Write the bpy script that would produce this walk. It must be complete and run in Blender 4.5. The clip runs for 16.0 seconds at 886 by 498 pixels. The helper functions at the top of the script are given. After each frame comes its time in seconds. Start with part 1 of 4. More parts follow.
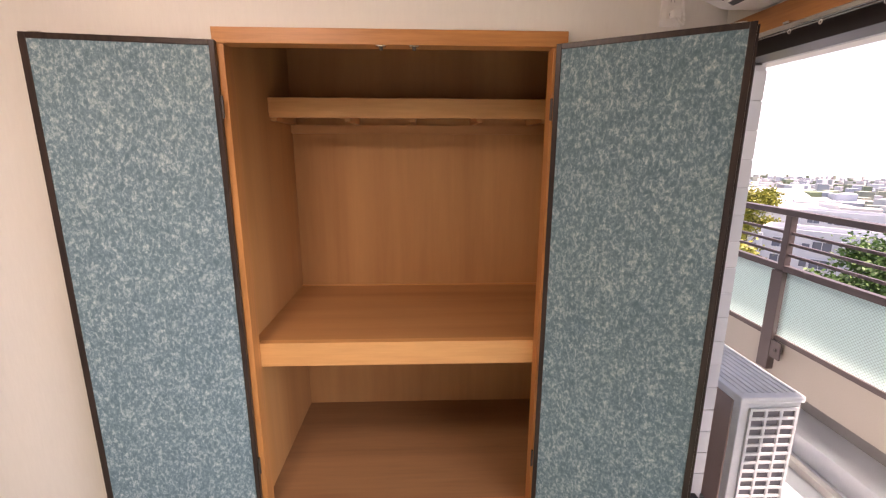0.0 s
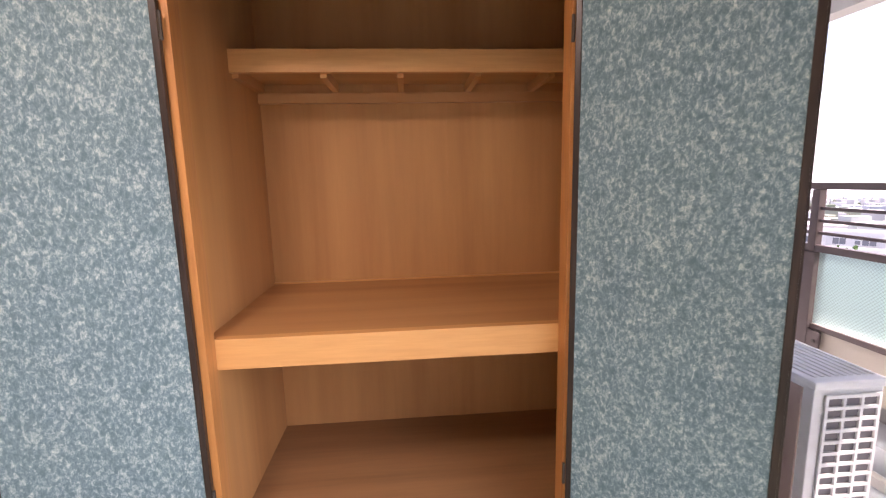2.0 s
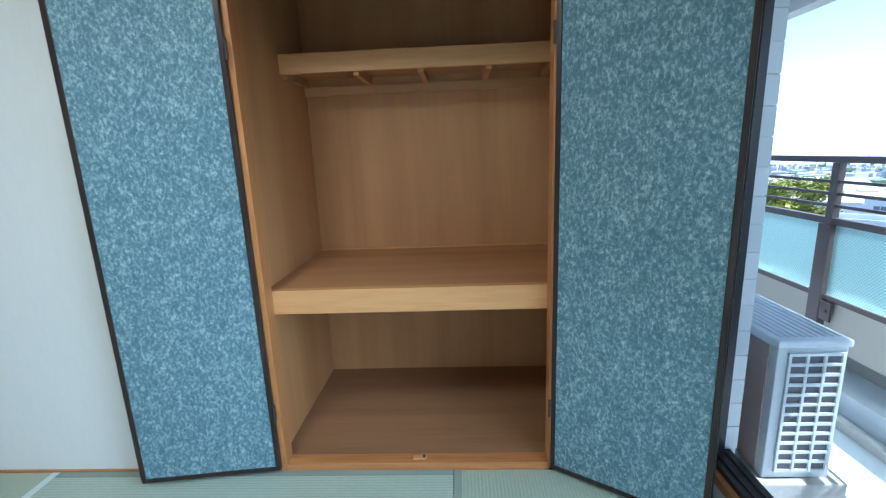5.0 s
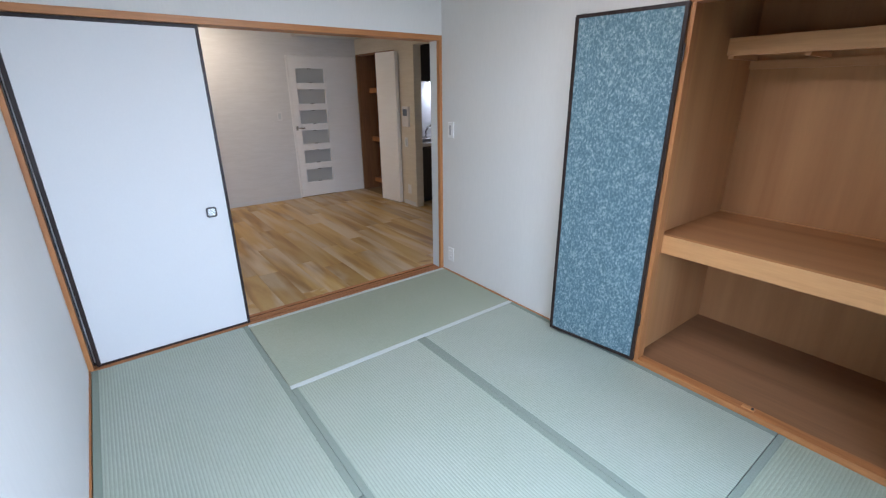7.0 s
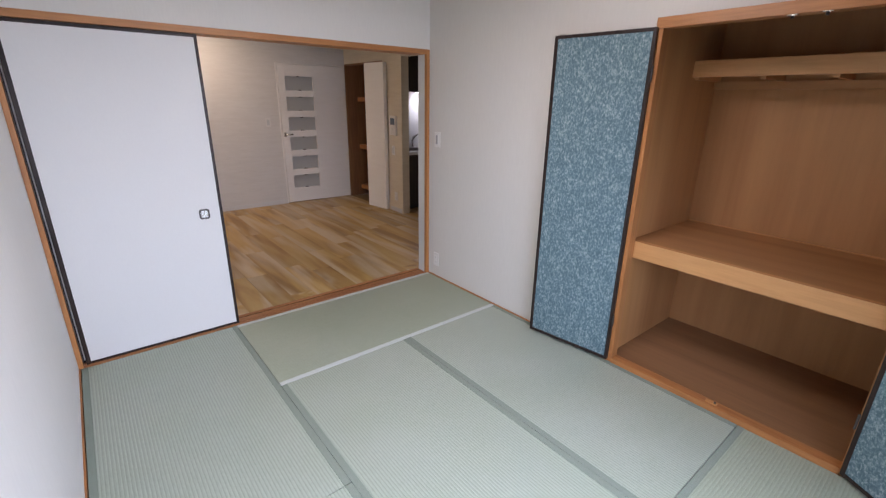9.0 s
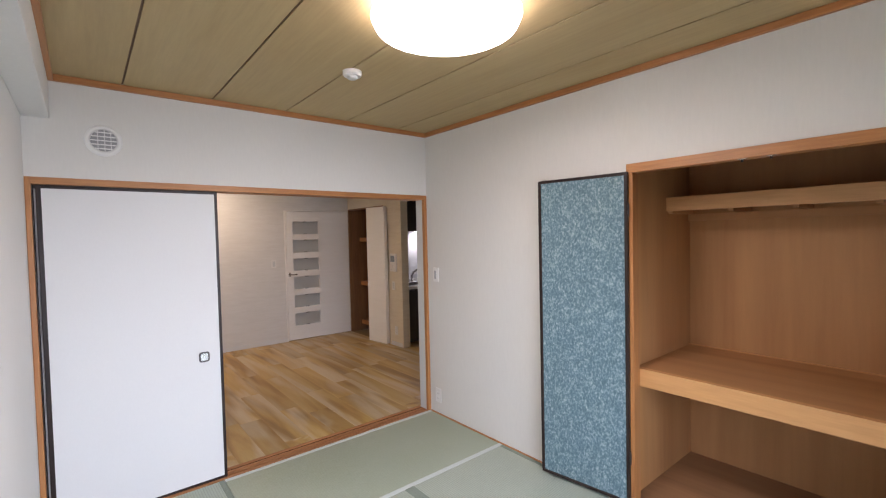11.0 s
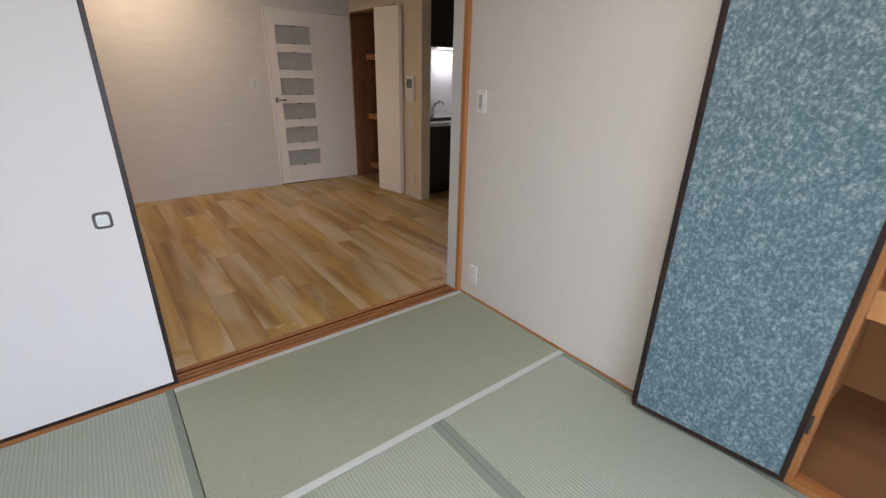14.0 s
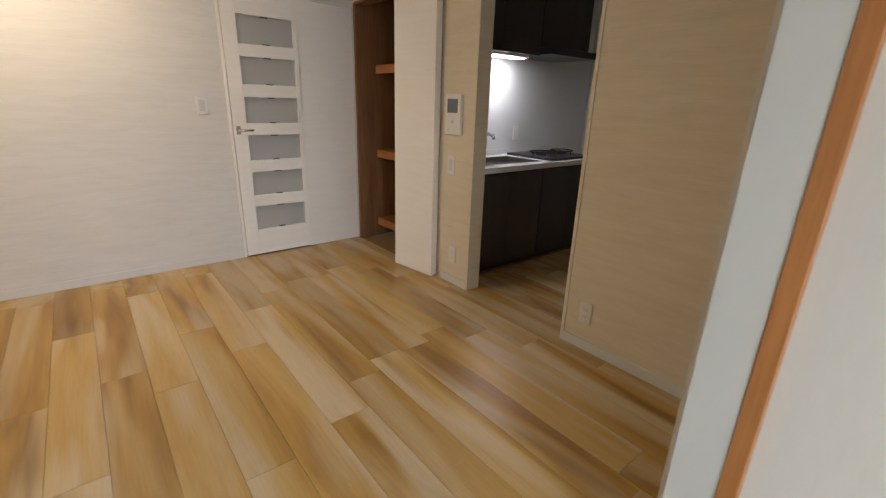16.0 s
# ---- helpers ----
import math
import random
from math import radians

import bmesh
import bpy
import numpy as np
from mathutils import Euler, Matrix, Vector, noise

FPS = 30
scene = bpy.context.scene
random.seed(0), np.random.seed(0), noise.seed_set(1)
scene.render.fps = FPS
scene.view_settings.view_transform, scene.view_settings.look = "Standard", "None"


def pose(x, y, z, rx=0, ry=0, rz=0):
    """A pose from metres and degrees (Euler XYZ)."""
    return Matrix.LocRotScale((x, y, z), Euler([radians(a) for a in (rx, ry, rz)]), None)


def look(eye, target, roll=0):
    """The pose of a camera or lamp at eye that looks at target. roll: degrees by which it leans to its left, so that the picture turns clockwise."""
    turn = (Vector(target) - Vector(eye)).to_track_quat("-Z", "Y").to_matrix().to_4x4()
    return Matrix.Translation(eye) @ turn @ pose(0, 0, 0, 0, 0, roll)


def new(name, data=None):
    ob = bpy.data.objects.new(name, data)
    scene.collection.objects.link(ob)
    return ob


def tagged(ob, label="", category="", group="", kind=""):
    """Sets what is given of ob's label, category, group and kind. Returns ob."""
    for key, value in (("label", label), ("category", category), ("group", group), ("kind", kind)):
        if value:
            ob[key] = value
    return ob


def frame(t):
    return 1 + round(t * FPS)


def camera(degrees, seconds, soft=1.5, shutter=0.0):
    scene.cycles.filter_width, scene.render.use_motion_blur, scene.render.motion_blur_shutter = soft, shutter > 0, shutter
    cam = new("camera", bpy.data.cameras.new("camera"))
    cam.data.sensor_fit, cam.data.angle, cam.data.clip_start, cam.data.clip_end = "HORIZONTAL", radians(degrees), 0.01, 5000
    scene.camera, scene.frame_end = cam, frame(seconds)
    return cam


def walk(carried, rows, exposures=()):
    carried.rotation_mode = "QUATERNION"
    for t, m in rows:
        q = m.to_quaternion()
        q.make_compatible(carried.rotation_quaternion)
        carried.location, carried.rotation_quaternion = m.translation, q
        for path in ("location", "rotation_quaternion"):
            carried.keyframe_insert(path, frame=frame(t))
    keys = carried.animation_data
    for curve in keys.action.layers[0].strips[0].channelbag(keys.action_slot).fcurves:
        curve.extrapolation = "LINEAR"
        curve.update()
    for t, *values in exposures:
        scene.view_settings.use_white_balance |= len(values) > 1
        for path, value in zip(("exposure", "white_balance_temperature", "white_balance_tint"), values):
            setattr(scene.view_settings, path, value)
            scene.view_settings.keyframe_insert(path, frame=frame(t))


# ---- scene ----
cam = camera(90.4, 16.0, 1.2, 0.15)
PATH = [
    (0, (-0.08, 0.068, 1.524), (-0.002, 2.016, 1.079), 0.2),
    (0.5, (-0.073, 0.052, 1.53), (0.063, 2.005, 1.121), -0.7),
    (1, (-0.084, 0.046, 1.522), (0.1, 2.001, 1.143), -1.7),
    (1.5, (-0.078, 0.154, 1.433), (0.103, 2.103, 1.025), -2.1),
    (2, (-0.132, 0.35, 1.246), (0.027, 2.319, 0.933), -1.3),
    (2.5, (-0.196, 0.542, 1.114), (-0.031, 2.526, 0.93), -1.2),
    (3, (-0.218, 0.615, 1.069), (-0.04, 2.605, 0.974), -1.3),
    (3.2, (-0.214, 0.622, 1.06), (-0.021, 2.611, 0.993), -1.4),
    (5.3, (0.062, -0.056, 1.358), (-0.191, 1.868, 0.874), -3.2),
    (5.5, (0.081, -0.12, 1.406), (-0.347, 1.766, 0.896), -3.0),
    (6, (0.174, -0.309, 1.463), (-0.781, 1.355, 0.896), -2.4),
    (6.5, (0.252, -0.48, 1.49), (-1.075, 0.886, 0.879), -1.8),
    (7, (0.322, -0.563, 1.508), (-1.177, 0.57, 0.824), -0.5),
    (7.5, (0.394, -0.607, 1.52), (-1.117, 0.402, 0.683), 0.7),
    (8, (0.404, -0.624, 1.517), (-1.026, 0.41, 0.577), 1.9),
    (8.5, (0.405, -0.635, 1.522), (-1.01, 0.469, 0.641), 1.5),
    (9, (0.42, -0.652, 1.52), (-1.045, 0.546, 0.874), 0.9),
    (9.5, (0.437, -0.668, 1.522), (-1.079, 0.574, 1.123), 0.1),
    (10, (0.461, -0.685, 1.536), (-1.082, 0.578, 1.381), -1.0),
    (10.2, (0.47, -0.687, 1.545), (-1.077, 0.581, 1.486), -1.3),
    (12.3, (0.341, -0.595, 1.491), (-1.213, 0.656, 1.34), -1.0),
    (12.5, (0.281, -0.563, 1.466), (-1.261, 0.673, 1.157), -0.6),
    (13, (0.082, -0.434, 1.401), (-1.397, 0.755, 0.769), 0.1),
    (13.5, (-0.219, -0.234, 1.388), (-1.662, 0.937, 0.65), 0.9),
    (14, (-0.604, -0.066, 1.356), (-2.065, 1.074, 0.605), 1.3),
    (14.5, (-1.034, 0.169, 1.322), (-2.56, 1.22, 0.57), 1.6),
    (15, (-1.507, 0.355, 1.296), (-3.098, 1.292, 0.529), 1.8),
    (15.5, (-1.974, 0.547, 1.306), (-3.541, 1.545, 0.563), 1.6),
    (16, (-2.456, 0.748, 1.256), (-3.922, 1.95, 0.616), 1.8),
]
EXPOSURES = [
    (0, 1.26, 8330, 37.5),
    (0.5, 1.24, 7772, 35),
    (1, 1.26, 7600, 35),
    (1.5, 1.37, 7508, 32.5),
    (2, 1.57, 7908, 37.5),
    (2.5, 2, 7050, 30),
    (3, 1.97, 5700, 12.5),
    (5.5, 1.05, 5200, 2.5),
    (6, 1.4, 6350, 20),
    (6.5, 1.16, 5791, 20),
    (7, 0.98, 5594, 17.5),
    (7.5, 0.88, 5600, 20),
    (8, 0.70, 5500, 21),
    (8.5, 0.71, 5850, 26),
    (9.5, 0.95, 6600, 27.5),
    (10, 1.05, 6700, 28),
    (12.5, 0.95, 6050, 20),
    (13, 0.9, 5995, 20),
    (13.5, 0.9, 6315, 22.5),
    (14, 0.75, 6651, 22.5),
    (14.5, 0.68, 7006, 22.5),
    (15, 0.75, 6537, 22.5),
    (15.5, 1.05, 6651, 22.5),
    (16, 1.4, 6537, 15),
]
walk(cam, [(t, look(eye, target, roll)) for t, eye, target, roll in PATH], EXPOSURES)

# ---- world, sun, large lights ----
world = bpy.data.worlds.new("sky")
scene.world = world
world.use_nodes = True
wn = world.node_tree
sky = wn.nodes.new("ShaderNodeTexSky")
sky.sky_type = 'NISHITA'
sky.sun_disc = False
sky.sun_elevation, sky.sun_rotation = radians(58), radians(105)
sky.dust_density, sky.ozone_density = 0.6, 1.0
wn.nodes["Background"].inputs[1].default_value = 0.15
wn.links.new(sky.outputs[0], wn.nodes["Background"].inputs[0])


def lamp(name, kind, m, energy, colour, **more):
    data = bpy.data.lights.new(name, kind)
    data.energy, data.color = energy, colour
    for key, value in more.items():
        if key == "size":
            data.shape, data.size, data.size_y = 'RECTANGLE', value[0], value[1]
        elif key == "angle":
            data.angle = value
        elif key == "radius":
            data.shadow_soft_size = value
        elif key == "spread":
            data.spread = value
        elif key == "disk":
            data.shape, data.size = 'DISK', value
    ob = new(name, data)
    ob.matrix_world = m
    return ob


SUN_WAY = Vector((math.sin(radians(105)) * math.cos(radians(58)), math.cos(radians(105)) * math.cos(radians(58)), math.sin(radians(58))))
lamp("sun", 'SUN', look(SUN_WAY * 30, (0, 0, 0)), 5.0, (1.0, 0.975, 0.95), angle=radians(0.5))
# daylight of the sliding window, in the leaf that stands beside the balcony view
lamp("window_daylight", 'AREA', look((0.985, 0.05, 1.05), (0, 0.05, 0.40)), 24, (0.72, 0.86, 1.0), size=(1.6, 1.65), spread=radians(125))
lamp("room_lamp_light", 'AREA', look((-0.83, 0.42, 2.285), (-0.83, 0.42, 0)), 6.5, (1.0, 0.96, 0.90), disk=0.44)
lamp("living_lamp_light", 'AREA', look((-5.35, 0.45, 2.40), (-5.60, 0.45, 0)), 8.6, (1.0, 0.80, 0.55), disk=0.4)
lamp("kitchen_lamp_light", 'AREA', look((-5.07, 3.50, 1.585), (-5.13, 3.50, 0)), 1.5, (0.95, 0.97, 1.0), size=(0.10, 0.16))

# ---- materials ----


def mat(name, colour, rough=0.6, metal=0.0, spec=0.5):
    m = bpy.data.materials.new(name)
    m.use_nodes = True
    b = m.node_tree.nodes["Principled BSDF"]
    b.inputs["Base Color"].default_value = (*colour, 1)
    b.inputs["Roughness"].default_value = rough
    b.inputs["Metallic"].default_value = metal
    b.inputs["Specular IOR Level"].default_value = spec
    return m


def node(m, kind, **inputs):
    n = m.node_tree.nodes.new(kind)
    for key, value in inputs.items():
        n.inputs[key.replace("_", " ")].default_value = value
    return n


def link(m, a, b):
    m.node_tree.links.new(a, b)


def coords(m, scale=(1, 1, 1), rot=(0, 0, 0), jitter=False):
    tc = node(m, "ShaderNodeTexCoord")
    mp = node(m, "ShaderNodeMapping")
    mp.inputs["Scale"].default_value = scale
    mp.inputs["Rotation"].default_value = rot
    link(m, tc.outputs["Object"], mp.inputs["Vector"])
    if jitter:
        info = node(m, "ShaderNodeObjectInfo")
        mul = node(m, "ShaderNodeMath")
        mul.operation = 'MULTIPLY'
        mul.inputs[1].default_value = 37.0
        link(m, info.outputs["Random"], mul.inputs[0])
        comb = node(m, "ShaderNodeCombineXYZ")
        for k in range(3):
            link(m, mul.outputs[0], comb.inputs[k])
        link(m, comb.outputs[0], mp.inputs["Location"])
    return mp.outputs["Vector"]


def ramp(m, source, stops):
    r = node(m, "ShaderNodeValToRGB")
    while len(r.color_ramp.elements) < len(stops):
        r.color_ramp.elements.new(0.5)
    for e, (p, c) in zip(r.color_ramp.elements, stops):
        e.position, e.color = p, (*c, 1)
    link(m, source, r.inputs[0])
    return r.outputs[0]


def mix(m, a, b, fac, mode='MIX'):
    n = node(m, "ShaderNodeMix")
    n.data_type, n.blend_type = 'RGBA', mode
    for value, slot in ((fac, 0), (a, 6), (b, 7)):
        if hasattr(value, "links"):
            link(m, value, n.inputs[slot])
        else:
            n.inputs[slot].default_value = value if slot == 0 else (*value, 1)
    return n.outputs[2]


def noise_of(m, vec, scale, detail=4.0, rough=0.55, dist=0.0):
    n = node(m, "ShaderNodeTexNoise", Scale=scale, Detail=detail, Roughness=rough, Distortion=dist)
    link(m, vec, n.inputs["Vector"])
    return n.outputs["Fac"]


def bump(m, height, strength, distance=0.002):
    b = node(m, "ShaderNodeBump", Strength=strength, Distance=distance)
    link(m, height, b.inputs["Height"])
    link(m, b.outputs[0], m.node_tree.nodes["Principled BSDF"].inputs["Normal"])


def base(m, socket):
    link(m, socket, m.node_tree.nodes["Principled BSDF"].inputs["Base Color"])


def rough_of(m, socket, lo, hi):
    r = node(m, "ShaderNodeMapRange")
    r.inputs["To Min"].default_value, r.inputs["To Max"].default_value = lo, hi
    link(m, socket, r.inputs["Value"])
    link(m, r.outputs[0], m.node_tree.nodes["Principled BSDF"].inputs["Roughness"])


def wood(name, dark, light, along='x', grain=14.0, rough=0.5, jitter=False, bumpy=0.25, band=0.5):
    m = mat(name, light, rough)
    squeeze = {'x': (0.07, 1, 1), 'y': (1, 0.07, 1), 'z': (1, 1, 0.07)}[along]
    v = coords(m, squeeze, jitter=jitter)
    fine = noise_of(m, v, grain * 6, 6, 0.65)
    wide = noise_of(m, v, grain * 0.7, 3, 0.5, 0.6)
    c1 = ramp(m, wide, [(0.30, dark), (0.70, light)])
    c2 = ramp(m, fine, [(0.30, tuple(k * 0.80 for k in dark)), (0.62, light)])
    c = mix(m, c1, c2, band)
    base(m, c)
    rough_of(m, fine, rough - 0.08, rough + 0.1)
    bump(m, fine, bumpy, 0.001)
    return m


def paper(name, colour, scale=90.0, strength=0.35, rough=0.85, stretch=(1, 1, 0.18), tone=0.05):
    m = mat(name, colour, rough, spec=0.25)
    v = coords(m, stretch)
    n = noise_of(m, v, scale, 3, 0.6)
    big = noise_of(m, coords(m), 1.3, 2)
    low = tuple(k * (1 - tone) for k in colour)
    c = mix(m, ramp(m, n, [(0.3, low), (0.7, colour)]), ramp(m, big, [(0.3, low), (0.75, colour)]), 0.4)
    base(m, c)
    bump(m, n, strength, 0.0015)
    return m


WALLPAPER = paper("wallpaper_offwhite", (0.72, 0.70, 0.655))
WALL_SOUTH = paper("wallpaper_white", (0.75, 0.74, 0.715), 60, 0.5, stretch=(1, 1, 0.12))
PLASTER = paper("ceiling_plaster", (0.78, 0.77, 0.74), 120, 0.3, stretch=(1, 1, 1))
FUSUMA = paper("fusuma_paper", (0.76, 0.755, 0.74), 160, 0.12, 0.8, (1, 1, 0.4), 0.03)
RECESS_SHADE = paper("recess_shade", (0.30, 0.29, 0.28), 80, 0.3)
LACQUER = mat("black_brown_lacquer", (0.022, 0.014, 0.012), 0.34, spec=0.3)
base(LACQUER, ramp(LACQUER, noise_of(LACQUER, coords(LACQUER, (1, 1, 0.1)), 60), [(0.3, (0.016, 0.010, 0.009)), (0.75, (0.045, 0.028, 0.022))]))
ORANGE = wood("amber_wood_trim_x", (0.37, 0.140, 0.042), (0.52, 0.230, 0.078), 'x', 12, 0.42)
ORANGE_Y = wood("amber_wood_trim_y", (0.37, 0.140, 0.042), (0.52, 0.230, 0.078), 'y', 12, 0.42)
ORANGE_Z = wood("amber_wood_trim_z", (0.37, 0.140, 0.042), (0.52, 0.230, 0.078), 'z', 12, 0.42)
PLY_Z = wood("lauan_plywood_z", (0.380, 0.171, 0.060), (0.545, 0.283, 0.112), 'z', 6, 0.62, band=0.16, bumpy=0.06)
PLY_X = wood("lauan_plywood_x", (0.390, 0.180, 0.066), (0.555, 0.294, 0.122), 'x', 6, 0.62, band=0.16, bumpy=0.06)
PINE_X = wood("pine_rail_x", (0.52, 0.240, 0.080), (0.64, 0.335, 0.130), 'x', 10, 0.5, band=0.35)
PINE_Y = wood("pine_rail_y", (0.46, 0.22, 0.08), (0.58, 0.31, 0.13), 'y', 10, 0.55, band=0.35)
CEIL_BOARD = wood("ceiling_veneer", (0.44, 0.315, 0.150), (0.50, 0.375, 0.190), 'x', 9, 0.6, band=0.35, bumpy=0.15)
CEIL_JOINT = wood("ceiling_joint_strip", (0.10, 0.045, 0.018), (0.15, 0.07, 0.03), 'x', 9, 0.6)
SILL = wood("worn_sill_wood", (0.29, 0.112, 0.038), (0.46, 0.200, 0.074), 'y', 16, 0.5)
DARK_PLY = wood("dark_plywood", (0.22, 0.105, 0.045), (0.35, 0.180, 0.082), 'x', 7, 0.6, band=0.25, bumpy=0.08)
CEDAR = wood("storage_brown_wood", (0.17, 0.075, 0.03), (0.29, 0.14, 0.06), 'z', 7, 0.6)
GREYWHITE = mat("grey_white_paint", (0.62, 0.64, 0.63), 0.45)
WHITE = mat("white_plastic", (0.78, 0.77, 0.74), 0.35)
SWITCH_GREY = mat("switch_grey_inset", (0.30, 0.30, 0.30), 0.4)
ROCKER = mat("grey_rocker", (0.42, 0.42, 0.42), 0.4)
STEEL = mat("steel", (0.60, 0.59, 0.57), 0.25, 1.0)
DARKSTEEL = mat("dark_steel", (0.10, 0.09, 0.085), 0.4, 0.8)
BLACK = mat("black_aluminium", (0.020, 0.018, 0.022), 0.32, 0.0)
RAIL = mat("bronze_aluminium", (0.115, 0.088, 0.085), 0.42, 0.3)
BEIGE = paper("balcony_beige_render", (0.55, 0.50, 0.43), 200, 0.8, 0.9, (1, 1, 1), 0.12)
TILE_OUT = paper("outside_grey_tile", (0.60, 0.61, 0.63), 140, 0.5, 0.7, (1, 1, 1), 0.1)
BALC_FLOOR = paper("balcony_floor_sheet", (0.60, 0.635, 0.67), 150, 0.4, 0.7, (1, 1, 1), 0.08)
AC_WHITE = mat("outdoor_unit_paint", (0.70, 0.70, 0.68), 0.45)
base(AC_WHITE, ramp(AC_WHITE, noise_of(AC_WHITE, coords(AC_WHITE), 9), [(0.3, (0.60, 0.635, 0.66)), (0.7, (0.69, 0.73, 0.76))]))
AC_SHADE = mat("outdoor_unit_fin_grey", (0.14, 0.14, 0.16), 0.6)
AC_BROWN_SHADE = mat("outdoor_unit_brown_shade", (0.42, 0.32, 0.29), 0.55)
CONCRETE = paper("concrete_block", (0.48, 0.47, 0.45), 60, 0.6, 0.9, (1, 1, 1), 0.15)


def mottled():
    m = mat("blue_mottled_fusuma_paper", (0.2, 0.3, 0.33), 0.75, spec=0.3)
    v = coords(m, (1, 1, 0.66))
    a = noise_of(m, v, 92, 5, 0.72, 0.4)
    b = noise_of(m, v, 230, 3, 0.6)
    clump = noise_of(m, v, 26, 3, 0.55, 0.4)
    c = noise_of(m, coords(m), 5, 2)
    total = a
    for extra, share in ((b, 0.22), (clump, 0.22)):
        add = node(m, "ShaderNodeMath")
        add.operation = 'MULTIPLY_ADD'
        add.inputs[1].default_value = share
        link(m, extra, add.inputs[0])
        link(m, total, add.inputs[2])
        total = add.outputs[0]
    scaled = node(m, "ShaderNodeMath")
    scaled.operation = 'MULTIPLY'
    scaled.inputs[1].default_value = 0.695
    link(m, total, scaled.inputs[0])
    col = ramp(m, scaled.outputs[0], [(0.41, (0.085, 0.152, 0.180)), (0.50, (0.135, 0.220, 0.250)), (0.55, (0.215, 0.305, 0.330)), (0.64, (0.42, 0.50, 0.515))])
    col = mix(m, col, ramp(m, c, [(0.3, (0.85, 0.88, 0.92)), (0.7, (1, 1, 1))]), 0.7, 'MULTIPLY')
    base(m, col)
    bump(m, a, 0.2, 0.001)
    return m


MOTTLED = mottled()


def tatami(name, along):
    m = mat(name, (0.42, 0.47, 0.36), 0.6, spec=0.5)
    v = coords(m, jitter=False)
    w = node(m, "ShaderNodeTexWave", Scale=22.0, Distortion=0.35, Detail=2.0)
    w.bands_direction = 'Y' if along == 'x' else 'X'
    w.inputs["Detail Scale"].default_value = 3.0
    link(m, v, w.inputs["Vector"])
    w2 = node(m, "ShaderNodeTexWave", Scale=55.0, Distortion=1.5)
    w2.bands_direction = 'X' if along == 'x' else 'Y'
    link(m, v, w2.inputs["Vector"])
    streak = noise_of(m, coords(m, (14, 90, 1) if along == 'x' else (90, 14, 1), jitter=True), 3, 4, 0.7)
    big = noise_of(m, coords(m, jitter=True), 2.2, 3)
    c = ramp(m, streak, [(0.25, (0.36, 0.405, 0.335)), (0.55, (0.43, 0.475, 0.40)), (0.8, (0.49, 0.525, 0.445))])
    c = mix(m, c, ramp(m, w2.outputs["Fac"], [(0.0, (0.88, 0.90, 0.89)), (0.5, (1, 1, 1))]), 0.6, 'MULTIPLY')
    c = mix(m, c, ramp(m, big, [(0.3, (0.92, 0.94, 0.9)), (0.7, (1, 1, 1))]), 1.0, 'MULTIPLY')
    c = mix(m, c, ramp(m, w.outputs["Fac"], [(0.0, (0.60, 0.64, 0.62)), (0.16, (0.84, 0.86, 0.84)), (0.4, (1, 1, 1))]), 0.58 if along == 'x' else 0.30, 'MULTIPLY')
    # weaker sheen of rush laid this way, painted as an olive darkening
    if along == 'y':
        c = mix(m, c, (0.90, 0.905, 0.83), 1.0, 'MULTIPLY')
    base(m, c)
    h = node(m, "ShaderNodeMath")
    h.operation = 'MULTIPLY_ADD'
    h.inputs[1].default_value = 0.25
    link(m, w2.outputs["Fac"], h.inputs[0])
    link(m, w.outputs["Fac"], h.inputs[2])
    bump(m, h.outputs[0], 0.5, 0.0020)
    rough_of(m, streak, 0.36, 0.52)
    return m


TATAMI_X, TATAMI_Y = tatami("tatami_rush_x", 'x'), tatami("tatami_rush_y", 'y')
HERI = mat("tatami_edge_cloth", (0.24, 0.265, 0.235), 0.8)
hw = node(HERI, "ShaderNodeTexWave", Scale=260.0)
link(HERI, coords(HERI), hw.inputs["Vector"])
base(HERI, ramp(HERI, hw.outputs["Fac"], [(0.0, (0.205, 0.25, 0.20)), (1.0, (0.265, 0.315, 0.26))]))


def flooring():
    m = mat("printed_oak_flooring", (0.5, 0.35, 0.2), 0.35, spec=0.45)
    fine = noise_of(m, coords(m, (0.05, 1, 1), jitter=True), 130, 5, 0.6)
    wide = noise_of(m, coords(m, (0.095, 1, 1), jitter=True), 7.0, 3, 0.45, 0.7)
    pale = noise_of(m, coords(m, (0.13, 1, 1), jitter=True), 5.0, 2, 0.5, 0.4)
    info = node(m, "ShaderNodeObjectInfo")
    c = ramp(m, wide, [(0.27, (0.27, 0.150, 0.044)), (0.40, (0.425, 0.248, 0.066)), (0.52, (0.53, 0.340, 0.106)), (0.70, (0.60, 0.43, 0.18))])
    c = mix(m, c, (0.64, 0.54, 0.38), ramp(m, pale, [(0.46, (0, 0, 0)), (0.64, (0.85, 0.85, 0.85))]))
    c = mix(m, c, ramp(m, info.outputs["Random"], [(0.0, (0.76, 0.72, 0.66)), (0.35, (0.92, 0.90, 0.86)), (0.7, (1.02, 1.02, 1.02)), (1.0, (1.12, 1.15, 1.22))]), 0.9, 'MULTIPLY')
    c = mix(m, c, ramp(m, fine, [(0.3, (0.84, 0.80, 0.75)), (0.6, (1, 1, 1))]), 0.55, 'MULTIPLY')
    base(m, c)
    rough_of(m, fine, 0.30, 0.46)
    bump(m, fine, 0.12, 0.0008)
    return m


FLOORING = flooring()
FLOOR_GAP = mat("floor_seam_dark", (0.26, 0.17, 0.085), 0.7)


